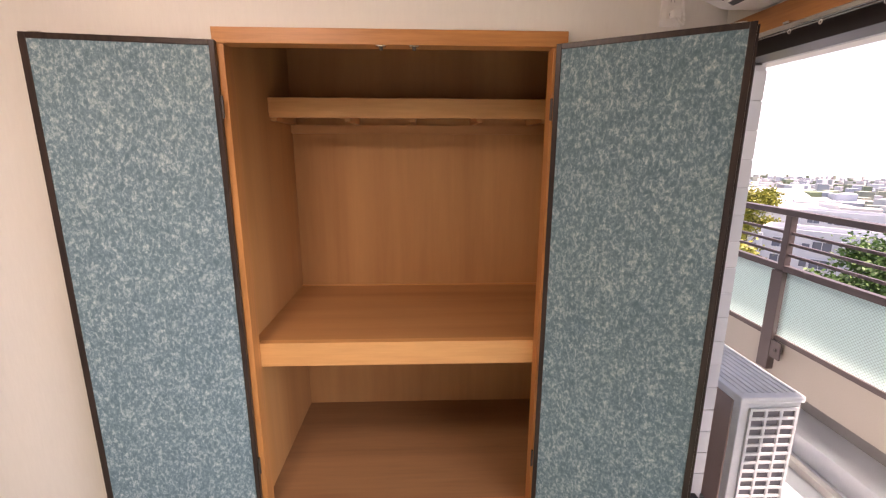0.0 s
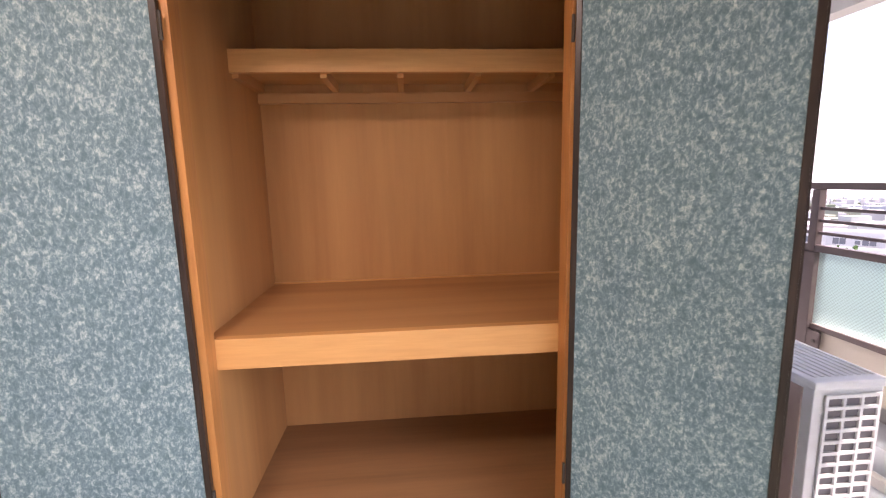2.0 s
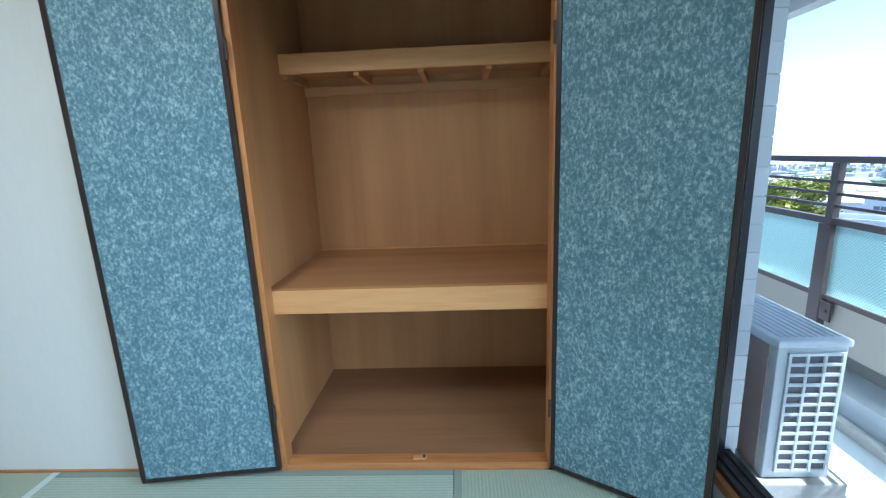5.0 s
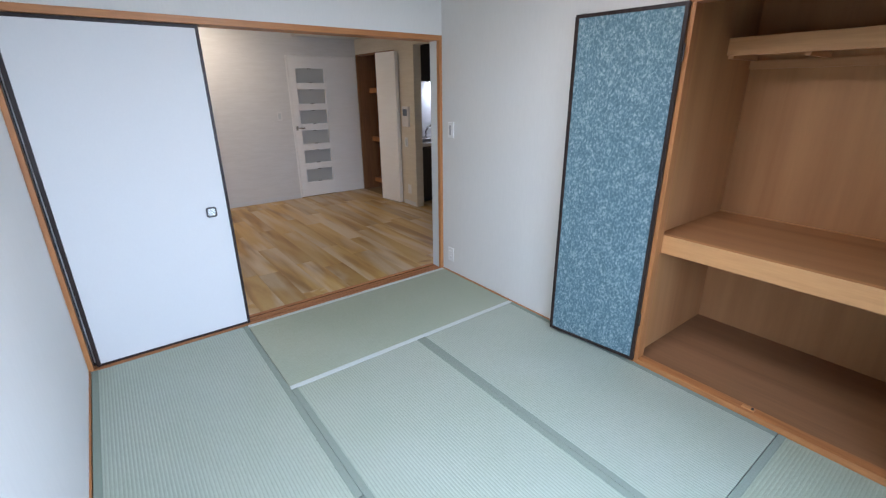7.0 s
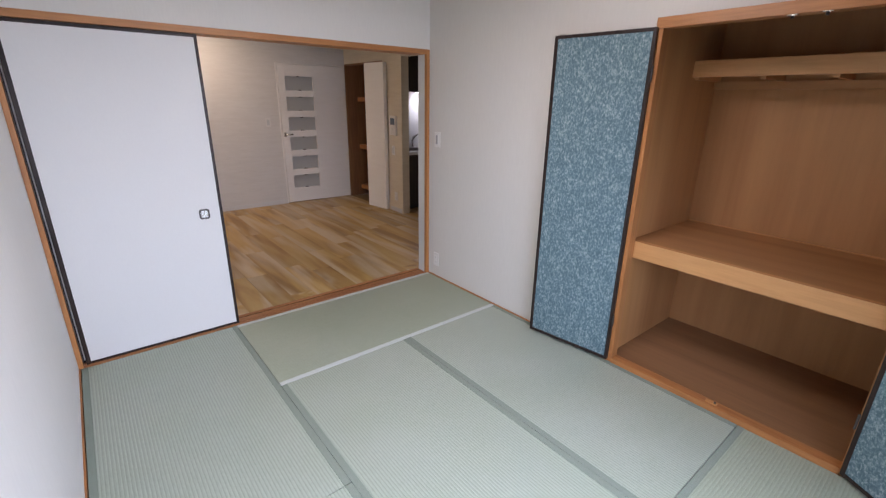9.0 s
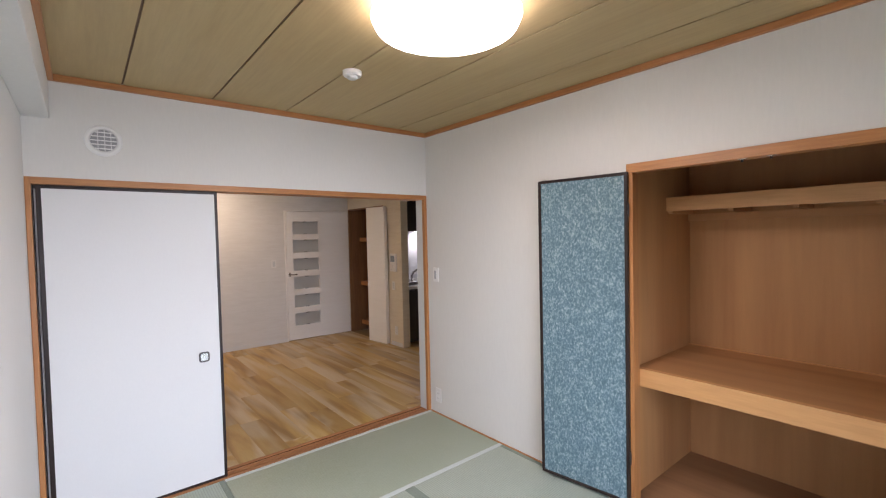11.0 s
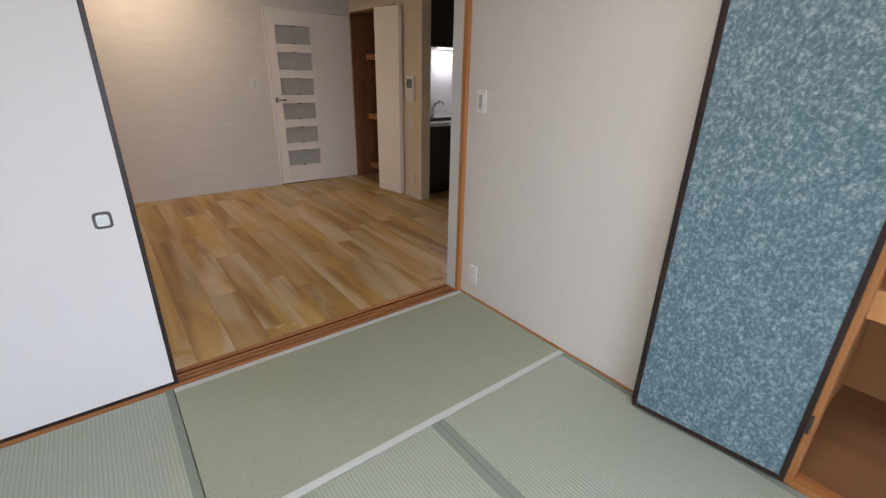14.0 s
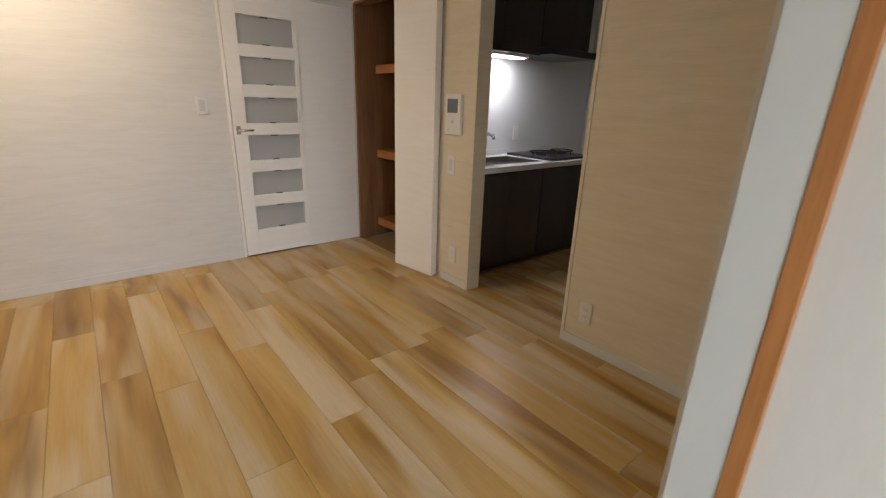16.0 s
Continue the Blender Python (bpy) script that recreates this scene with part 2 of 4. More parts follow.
def printed_board(name, lo, hi):
    m = mat(name, hi, 0.6, spec=0.35)
    streak = noise_of(m, coords(m, (0.12, 0.12, 1)), 26, 5, 0.62, 0.3)
    fine = noise_of(m, coords(m, (0.06, 0.06, 1)), 160, 4)
    c = mix(m, ramp(m, streak, [(0.32, lo), (0.62, hi)]), ramp(m, fine, [(0.3, lo), (0.6, hi)]), 0.4)
    base(m, c)
    bump(m, fine, 0.15, 0.001)
    return m


LIVING_WALL = printed_board("white_oak_wallpaper", (0.665, 0.65, 0.62), (0.74, 0.73, 0.705))
LIVING_TAN = printed_board("beige_oak_wallpaper", (0.67, 0.595, 0.465), (0.75, 0.68, 0.55))
DOOR_WHITE = printed_board("white_wood_door", (0.86, 0.84, 0.80), (0.90, 0.885, 0.85))
BASEBOARD = mat("white_baseboard", (0.70, 0.70, 0.69), 0.5)
KITCHEN_DARK = wood("dark_walnut_front", (0.018, 0.013, 0.012), (0.045, 0.034, 0.030), 'z', 9, 0.35)
COUNTER = mat("white_worktop", (0.72, 0.72, 0.71), 0.25)
SPLASH = mat("white_splash_panel", (0.70, 0.71, 0.72), 0.3)
SINK = mat("sink_steel", (0.30, 0.29, 0.27), 0.35, 0.9)
SCREEN = mat("intercom_screen", (0.16, 0.19, 0.24), 0.2)

GLASS = mat("frosted_glass", (0.66, 0.68, 0.67), 0.35)
GLASS.node_tree.nodes["Principled BSDF"].inputs["Transmission Weight"].default_value = 0.38
LAMP_GLOW = mat("lamp_diffuser", (0.9, 0.9, 0.9), 0.4)
LAMP_GLOW.node_tree.nodes["Principled BSDF"].inputs["Emission Color"].default_value = (1, 0.98, 0.95, 1)
LAMP_GLOW.node_tree.nodes["Principled BSDF"].inputs["Emission Strength"].default_value = 5.5


def wired_glass():
    m = mat("wired_pattern_glass", (0.62, 0.78, 0.74), 0.35)
    b = m.node_tree.nodes["Principled BSDF"]
    b.inputs["Transmission Weight"].default_value = 0.75
    v = coords(m, rot=(radians(45), 0, 0))
    waves = []
    for way in ('Y', 'Z'):
        w = node(m, "ShaderNodeTexWave", Scale=24.0)
        w.bands_direction = way
        link(m, v, w.inputs["Vector"])
        waves.append(ramp(m, w.outputs["Fac"], [(0.0, (0.55, 0.55, 0.55)), (0.18, (1, 1, 1))]))
    base(m, mix(m, mix(m, waves[0], waves[1], 1.0, 'MULTIPLY'), (0.56, 0.78, 0.79), 1.0, 'MULTIPLY'))
    return m


WIRED = wired_glass()

# ---- building helpers ----


def box_into(bm, x0, x1, y0, y1, z0, z1):
    m = Matrix.Translation(((x0 + x1) / 2, (y0 + y1) / 2, (z0 + z1) / 2)) @ Matrix.Diagonal((x1 - x0, y1 - y0, z1 - z0, 1))
    return bmesh.ops.create_cube(bm, size=1.0, matrix=m)["verts"]


def boxes(*spans, bevel=0.0):
    bm = bmesh.new()
    for s in spans:
        box_into(bm, *s)
    if bevel:
        bmesh.ops.bevel(bm, geom=bm.edges[:], offset=bevel, segments=2, affect='EDGES', profile=0.6)
    return bm


def tube(points, radius, sides=10):
    bm = bmesh.new()
    for a, b in zip(points, points[1:]):
        a, b = Vector(a), Vector(b)
        m = Matrix.Translation((a + b) / 2) @ (b - a).to_track_quat('Z', 'Y').to_matrix().to_4x4()
        bmesh.ops.create_cone(bm, cap_ends=True, segments=sides, radius1=radius, radius2=radius, depth=(b - a).length + radius * 0.4, matrix=m)
    return bm


def lathe(profile, sides=40, m=None):
    bm = bmesh.new()
    rings = []
    for r, z in profile:
        rings.append([bm.verts.new((r * math.cos(k * math.tau / sides), r * math.sin(k * math.tau / sides), z)) for k in range(sides)])
    for a, b in zip(rings, rings[1:]):
        for k in range(sides):
            bm.faces.new((a[k], a[(k + 1) % sides], b[(k + 1) % sides], b[k]))
    bm.faces.new(rings[-1])
    bm.faces.new(rings[0][::-1])
    if m:
        bmesh.ops.transform(bm, matrix=m, verts=bm.verts[:])
    bmesh.ops.recalc_face_normals(bm, faces=bm.faces[:])
    return bm


def part(name, bm, material, parent=None, label="", smooth=False, kind=""):
    me = bpy.data.meshes.new(name)
    bm.to_mesh(me)
    bm.free()
    me.materials.append(material)
    if smooth:
        for p in me.polygons:
            p.use_smooth = True
    ob = new(name, me)
    if parent is not None:
        ob.parent = parent
    return tagged(ob, label, kind=kind)


def thing(name, m, label, category, group="", kind=""):
    ob = new(name)
    ob.empty_display_size = 0.1
    ob.matrix_basis = m
    return tagged(ob, label, category, group, kind)


def structure(name, bm, material, label="", category="wall"):
    return tagged(part(name, bm, material), label, category, kind="structure")


# ---- the setting: tatami room ----
WEST, EAST, SOUTH, NORTH, TOP = -2.60, 0.94, -0.90, 1.65, 2.42
structure("ground_slab", boxes((-6.3, 1.03, -1.1, 5.1, -0.30, -0.06)), CONCRETE, "plain concrete slab under the flat", "slab")
structure("wall_north", boxes((WEST - 0.14, -0.765, NORTH, NORTH + 0.05, 0, 2.6), (0.382, 1.03, NORTH, NORTH + 0.05, 0, 2.6), (-0.765, 0.382, NORTH, NORTH + 0.05, 1.905, 2.6)), WALLPAPER, "off-white papered wall round the open closet")
structure("wall_south", boxes((WEST - 0.14, 1.03, SOUTH - 0.12, SOUTH, -0.06, 2.6)), WALL_SOUTH, "plain white papered wall with fine ribs")
structure("beam_south", boxes((WEST, EAST, SOUTH, -0.79, 2.19, 2.43), bevel=0.004), WALL_SOUTH, "white papered beam under the ceiling", "beam")
structure("wall_west", boxes((WEST - 0.14, WEST, SOUTH, NORTH, 1.886, 2.6)), WALLPAPER, "off-white papered wall above the sliding doors")
structure("wall_east", boxes((EAST, 1.03, SOUTH, -0.80, 0, 2.6), (EAST, 1.03, 1.625, NORTH, 0, 2.6), (EAST, 1.03, -0.80, 1.625, 1.93, 2.6), (EAST, 1.03, -0.80, 1.625, -0.06, 0.055)), WALLPAPER, "off-white papered wall round the balcony window")
bm = bmesh.new()
edges = [-0.79, -0.477, -0.02, 0.438, 0.897, 1.355, NORTH]
for a, b in zip(edges, edges[1:]):
    box_into(bm, WEST, EAST, a + 0.005, b - 0.005, TOP, TOP + 0.02)
structure("ceiling", bm, CEIL_BOARD, "straw-brown veneered ceiling boards with dark joints", "ceiling")
structure("ceiling_joints", boxes((WEST - 0.1, 1.03, SOUTH - 0.1, NORTH + 0.05, TOP + 0.007, TOP + 0.06)), CEIL_JOINT, "dark joints between the ceiling boards", "ceiling")
structure("cornice", boxes((WEST, EAST, NORTH - 0.022, NORTH, 2.385, TOP - 0.001), (WEST, EAST, -0.79, -0.768, 2.385, TOP - 0.001), bevel=0.002), ORANGE, "amber wood ceiling cornice", "trim")
structure("cornice_west", boxes((WEST, WEST + 0.022, -0.768, NORTH - 0.022, 2.385, TOP - 0.001), bevel=0.002), ORANGE_Y, "amber wood ceiling cornice", "trim")
structure("cornice_east", boxes((EAST - 0.022, EAST, -0.768, NORTH - 0.022, 2.385, TOP - 0.001), bevel=0.002), ORANGE_Y, "amber wood ceiling cornice", "trim")
structure("baseboard_north", boxes((WEST + 0.001, -0.766, NORTH - 0.010, NORTH, -0.05, 0.006), (0.383, EAST, NORTH - 0.010, NORTH, -0.05, 0.006)), ORANGE, "thin amber wood strip between mats and wall", "trim")
structure("baseboard_south", boxes((WEST, EAST, SOUTH, SOUTH + 0.008, -0.05, 0.004)), ORANGE, "thin amber wood strip between mats and wall", "trim")
structure("mat_base", boxes((WEST, EAST, SOUTH, NORTH, -0.10, -0.045)), CEDAR, "wooden base board below the mats", "floor")

# window opening: amber lining, black sash frame
structure("window_lining", boxes((EAST - 0.012, 1.0, -0.80, 1.625, 0.056, 0.092), (EAST - 0.012, 1.0, -0.80, 1.625, 1.850, 1.93), bevel=0.002), ORANGE_Y, "amber wood lining of the balcony window", "trim")
structure("window_lining_side", boxes((EAST - 0.012, 0.975, 1.605, 1.625, 0.092, 1.850), (EAST - 0.012, 0.975, -0.80, -0.78, 0.092, 1.850)), ORANGE_Z, "amber wood lining of the balcony window", "trim")
win = thing("window_1", pose(0, 0, 0), "black aluminium sliding balcony window, open towards the closet", "window", kind="structure")
part("window_frame", boxes((0.950, 1.045, -0.78, 1.605, 0.092, 0.115), (0.950, 1.045, -0.78, 1.605, 1.805, 1.850), (0.976, 1.006, 1.570, 1.605, 0.115, 1.805), (0.976, 1.045, -0.78, -0.745, 0.115, 1.805), bevel=0.002), BLACK, win)
part("track", boxes((0.975, 0.979, -0.745, 1.57, 0.115, 0.124), (1.012, 1.016, -0.745, 1.57, 0.115, 0.124)), DARKSTEEL, win)
for k, (x, y0) in enumerate(((0.965, -0.742), (1.018, -0.66))):
    sash = part("sash", boxes((x, x + 0.022, y0, y0 + 0.05, 0.126, 1.803), (x, x + 0.022, y0 + 1.08, y0 + 1.13, 0.126, 1.803), (x, x + 0.022, y0 + 0.05, y0 + 1.08, 0.126, 0.19), (x, x + 0.022, y0 + 0.05, y0 + 1.08, 1.76, 1.803), bevel=0.002), BLACK, win)
rail = thing("curtain_rail", pose(0, 0, 0), "double silver curtain rail with small ring runners", "curtain rail")
for x in (0.885, 0.905):
    part("rail", boxes((x, x + 0.012, -0.75, 1.56, 1.838, 1.852), bevel=0.002), STEEL, rail)
for ring_y in (1.303, 1.208, 1.049, 0.90, 0.72, 0.55, 0.31):
    seg = [(0.891, ring_y + 0.0045 * math.cos(a), 1.831 + 0.005 * math.sin(a)) for a in [j * math.tau / 8 for j in range(9)]]
    part("runner", tube(seg, 0.0009, 6), WHITE, rail)
for y in (-0.5, 0.4, 1.3):
    part("bracket", boxes((0.883, EAST - 0.012, y, y + 0.02, 1.8525, 1.858)), STEEL, rail)

# sliding-door opening
structure("lintel_west", boxes((WEST - 0.138, WEST + 0.003, -0.875, 1.622, 1.850, 1.886), bevel=0.002), ORANGE_Y, "amber wood lintel above the sliding doors", "trim")
structure("post_west", boxes((WEST - 0.03, WEST + 0.003, 1.622, NORTH - 0.001, 0, 1.886), (WEST - 0.03, WEST + 0.003, SOUTH + 0.001, -0.875, 0, 1.886), bevel=0.002), ORANGE_Z, "amber wood post beside the sliding doors", "trim")
structure("jamb_west", boxes((WEST - 0.122, WEST - 0.031, 1.625, NORTH - 0.001, 0, 1.85), (WEST - 0.138, WEST - 0.031, SOUTH + 0.001, -0.878, 0, 1.85)), GREYWHITE, "grey-white painted jamb of the sliding doors", "trim")
spans, x = [], WEST - 0.138
for w, z in ((0.012, 0.004), (0.034, -0.012), (0.014, 0.003), (0.020, -0.012), (0.014, 0.003), (0.020, -0.012), (0.024, 0.004)):
    spans.append((x, x + w, -0.875, 1.622, -0.05, z))
    x += w
structure("sill_west", boxes(*spans), SILL, "amber wood sill with grooves for sliding doors", "trim")


SILL_LINER = mat("dark_red_groove_liner", (0.13, 0.045, 0.022), 0.22)
structure("sill_groove", boxes((WEST - 0.1255, WEST - 0.0925, -0.006, 1.6215, -0.0119, -0.0085)), SILL_LINER, "dark red glossy liner in the sill's wide groove", "trim")


def rounded_plate(x0, x1, y, z, w, h, corner):
    bm = boxes((x0, x1, y - w / 2, y + w / 2, z - h / 2, z + h / 2))
    along = [e for e in bm.edges if abs(e.verts[0].co.x - e.verts[1].co.x) > 1e-6]
    bmesh.ops.bevel(bm, geom=along, offset=corner, segments=5, affect='EDGES', profile=0.5)
    return bm


def fusuma(x, y, w, label, stile=0.022):
    ob = thing("fusuma_door", pose(x, y, 0), label, "sliding door", "stacked white sliding doors")
    part("panel", boxes((-0.009, 0.009, 0.004, w - 0.016, 0.018, 1.832)), FUSUMA, ob)
    for y0, y1, z0, z1 in ((0, stile, -0.0118, 1.849), (w - 0.018, w, -0.0118, 1.849), (stile, w - 0.018, -0.0118, 0.020), (stile, w - 0.018, 1.830, 1.849)):
        part("edge", boxes((-0.0095, 0.0095, y0, y1, z0, z1), bevel=0.002), LACQUER, ob)
    pull = part("pull", rounded_plate(0.0091, 0.0135, w - 0.108, 0.808, 0.060, 0.064, 0.015), DARKSTEEL, ob)
    part("pull_plate", rounded_plate(0.0136, 0.0146, w - 0.108, 0.808, 0.040, 0.044, 0.009), STEEL, pull, "bright inlaid metal plate")
    return ob


fusuma(-2.634, -0.860, 0.853, "white paper sliding door with black lacquer edge", 0.022)
fusuma(-2.668, -0.8745, 0.86, "white paper sliding door behind the front one", 0.006)
fusuma(-2.709, -0.8745, 0.864, "white paper sliding door at the back of the stack", 0.006)

# ---- closet ----
CL, CR, CB = -0.775, 0.86, 2.48
structure("closet_walls", boxes((CL - 0.03, CL, NORTH + 0.05, CB, 0, 2.42), (CR, CR + 0.03, NORTH + 0.05, CB, 0, 2.42)), PLY_Z, "light plywood side walls of the closet")
structure("closet_back", boxes((CL - 0.03, 0.070, CB, CB + 0.03, 0, 2.42), (0.070, CR + 0.03, CB - 0.0025, CB + 0.03, 0, 2.42)), PLY_Z, "plywood back wall of the closet with one seam")
# ceiling and floor in a darker plywood colour than the closet walls
structure("closet_ceiling", boxes((CL - 0.03, CR + 0.03, NORTH + 0.05, CB + 0.03, 2.30, 2.34)), DARK_PLY, "dark plywood closet ceiling", "ceiling")
structure("closet_floor", boxes((CL, CR, NORTH + 0.05, CB, -0.05, 0.026)), DARK_PLY, "dark plywood closet floor", "floor")
cframe = thing("closet_frame", pose(0, 0, 0), "amber wood frame round the open closet", "closet frame", kind="structure")
part("post", boxes((-0.766, -0.737, NORTH - 0.008, NORTH + 0.056, 0.0, 1.856), bevel=0.002), ORANGE_Z, cframe)
part("post", boxes((0.352, 0.382, NORTH - 0.008, NORTH + 0.056, 0.0, 1.856), bevel=0.002), ORANGE_Z, cframe)
part("header", boxes((-0.772, 0.400, NORTH - 0.012, NORTH + 0.056, 1.857, 1.906), bevel=0.002), ORANGE, cframe)
part("threshold", boxes((-0.737, 0.352, NORTH - 0.008, NORTH + 0.052, -0.05, 0.030), bevel=0.002), ORANGE, cframe)
for x in (-0.225, -0.115):
    part("catch", tube([(x, NORTH - 0.004, 1.858), (x, NORTH - 0.004, 1.843)], 0.006, 8), DARKSTEEL, cframe)
    part("catch_plate", boxes((x - 0.016, x + 0.016, NORTH - 0.010, NORTH + 0.006, 1.853, 1.8568)), STEEL, cframe)
part("strike", boxes((-0.205, -0.150, NORTH + 0.012, NORTH + 0.032, 0.030, 0.036), bevel=0.001), PINE_X, cframe)
part("strike_pin", tube([(-0.160, NORTH + 0.020, 0.036), (-0.160, NORTH + 0.020, 0.043)], 0.006, 8), DARKSTEEL, cframe)
mid = thing("closet_middle_shelf", pose(0, 0, 0), "plywood middle shelf with a pine front rail", "shelf")
part("front_rail", boxes((-0.741, CR - 0.002, 1.703, 1.738, 0.672, 0.771), bevel=0.002), PINE_X, mid)
part("board", boxes((CL, CR, 1.738, CB - 0.001, 0.748, 0.766)), PLY_X, mid)
for x in (-0.55, -0.15, 0.25, 0.65):
    part("joist", boxes((x, x + 0.03, 1.738, CB - 0.001, 0.70, 0.748)), PINE_Y, mid)
part("wall_strip", boxes((CL, CR, CB - 0.012, CB - 0.0005, 0.766, 0.774)), PINE_X, mid)
top = thing("closet_top_shelf", pose(0, 0, 0), "plywood upper shelf on pine joists", "shelf")
part("front_rail", boxes((CL, CR, 2.134, 2.162, 1.657, 1.742), bevel=0.002), PINE_X, top)
part("board", boxes((CL, CR, 2.162, CB, 1.683, 1.697)), PLY_X, top)
part("back_rail", boxes((CL, CR, CB - 0.025, CB - 0.0005, 1.598, 1.642), bevel=0.001), PLY_X, top)
for x in (CL, -0.445, -0.150, 0.157, 0.456, 0.76):
    part("joist", boxes((x, x + 0.025, 2.162, CB - 0.001, 1.6425, 1.683)), PINE_Y, top)


def closet_door(m, label, side):
    ob = thing("closet_door", m, label, "closet door", "pair of closet doors")
    w = 0.55
    part("panel", boxes((0.016, w - 0.016, -0.008, 0.008, 0.034, 1.848)), MOTTLED, ob)
    for x0, x1, z0, z1 in ((0, 0.018, 0.018, 1.863), (w - 0.018, w, 0.018, 1.863), (0.018, w - 0.018, 0.018, 0.036), (0.018, w - 0.018, 1.845, 1.863)):
        part("edge", boxes((x0, x1, -0.0115, 0.0115, z0, z1), bevel=0.002), LACQUER, ob)
    part("edge_strip", boxes((w + 0.0005, w + 0.006, -0.004, 0.004, 0.03, 1.855)), LACQUER, ob)
    part("catch_plate", boxes((w - 0.06, w - 0.025, -0.006, 0.006, 1.8635, 1.8665)), STEEL, ob, "bright metal catch plate")
    for z in (0.25, 1.62):
        part("hinge", tube([(-0.006, 0.012 * side, z), (-0.006, 0.012 * side, z + 0.07)], 0.005, 8), DARKSTEEL, ob)
    return ob


CREASE = mat("creased_paper_shadow", (0.11, 0.18, 0.21), 0.8)
left_door = closet_door(Matrix.Translation((-0.757, 1.630, 0)) @ pose(0, 0, 0, 0, 0, 180 + 7.6), "open closet door papered in mottled blue, against the wall", 1)
for x0, z0, x1, z1 in ((0.02, 1.205, 0.11, 1.155), (0.03, 1.165, 0.135, 1.105), (0.02, 1.11, 0.10, 1.065)):
    pts = [(x0 + (x1 - x0) * k / 6, 0.0083, z0 + (z1 - z0) * (k / 6) ** 1.2) for k in range(7)]
    part("crease", tube(pts, 0.0009, 5), CREASE, left_door, "fine crease in the paper")
closet_door(Matrix.Translation((0.362, 1.632, 0)) @ pose(0, 0, 0, 0, 0, -33.0), "half-open closet door papered in mottled blue, before the window", -1)


# ---- tatami ----
# edge cloth with the window's sheen painted in as a paler colour
HERI_SHEEN = paper("tatami_edge_sheen", (0.60, 0.65, 0.63), 200, 0.2)


def mat_piece(x0, x1, y0, y1, label, east_cloth=HERI, west_cloth=HERI):
    cx, cy = (x0 + x1) / 2, (y0 + y1) / 2
    lx, ly = (x1 - x0) / 2 - (0.0022 if x1 - x0 > y1 - y0 else 0.001), (y1 - y0) / 2 - (0.0022 if y1 - y0 > x1 - x0 else 0.001)
    ob = thing("tatami_mat", pose(cx, cy, 0), label, "tatami mat", "six tatami mats")
    e = 0.031
    if lx > ly:
        part("surface", boxes((-lx, lx, -ly + e, ly - e, -0.044, 0.0), bevel=0.002), TATAMI_X, ob)
        for s in (-1, 1):
            part("edge_cloth", boxes((-lx, lx, min(s * ly, s * (ly - e)), max(s * ly, s * (ly - e)), -0.044, 0.0012), bevel=0.0008), HERI, ob)
    else:
        part("surface", boxes((-lx + e, lx - e, -ly, ly, -0.044, 0.0), bevel=0.002), TATAMI_Y, ob)
        for s in (-1, 1):
            part("edge_cloth", boxes((min(s * lx, s * (lx - e)), max(s * lx, s * (lx - e)), -ly, ly, -0.044, 0.0012), bevel=0.0008), east_cloth if s > 0 else west_cloth, ob)


XA, XB, XC, XD = WEST + 0.001, -1.735, -0.035, EAST - 0.012
YA, YB, YC, YD = SOUTH + 0.011, -0.035, 0.808, NORTH - 0.011
mat_piece(XA, XB, YB, YD, "green rush tatami mat before the sliding-door sill", HERI_SHEEN, HERI_SHEEN)
mat_piece(XB, XC, YC, YD, "green rush tatami mat along the closet")
mat_piece(XB, XC, YB, YC, "green rush tatami mat in the room's middle")
mat_piece(XC, XD, YB, YD, "green rush tatami mat beside the balcony window")
mat_piece(XA, -0.912, YA, YB, "green rush tatami mat along the white wall")
mat_piece(-0.912, XD, YA, YB, "green rush tatami mat in the window corner")

# ---- fixtures of the tatami room ----


def wall_plate(m, w, h, label, name, kind):
    ob = thing(name, m, label, kind)
    part("plate", boxes((-w / 2, w / 2, -0.008, 0, -h / 2, h / 2), bevel=0.0025), WHITE, ob)
    return ob


sw = wall_plate(pose(-2.484, NORTH, 1.203), 0.070, 0.120, "white wall switch with a grey rocker", "wall_switch", "switch")
part("frame", boxes((-0.020, 0.020, -0.0105, -0.0081, -0.042, 0.042), bevel=0.001), WHITE, sw)
part("rocker", boxes((-0.012, 0.012, -0.0135, -0.0106, -0.036, 0.036), bevel=0.0012), ROCKER, sw, "grey rocker")


def outlet(m, label):
    ob = wall_plate(m, 0.070, 0.120, label, "wall_outlet", "outlet")
    for z in (-0.024, 0.018):
        sock = part("socket", boxes((-0.015, 0.015, -0.0105, -0.0081, z - 0.014, z + 0.014), bevel=0.001), WHITE, ob)
        for x in (-0.006, 0.006):
            part("slot", boxes((x - 0.001, x + 0.001, -0.0112, -0.0106, z - 0.005, z + 0.005)), SWITCH_GREY, sock)
    return ob


outlet(pose(-2.484, NORTH, 0.160), "white double wall outlet above the mat")
vent = thing("wall_vent", pose(WEST, -0.57, 2.10, 0, 90, 0), "round white wall vent with grille slats", "vent")
part("rim", lathe([(0.085, 0), (0.085, 0.006), (0.076, 0.012), (0.064, 0.012), (0.060, 0.004)], 40), WHITE, vent, smooth=False)
part("backing", lathe([(0.0585, 0.0045), (0.0585, 0.0062)], 40), SWITCH_GREY, vent, "dark opening")
for k in range(5):
    x = -0.044 + 0.022 * k
    h = math.sqrt(max(0.0, 0.060 ** 2 - x * x))
    part("slat", boxes((x - 0.0025, x + 0.0025, -h, h, 0.0065, 0.0120)), WHITE, vent)
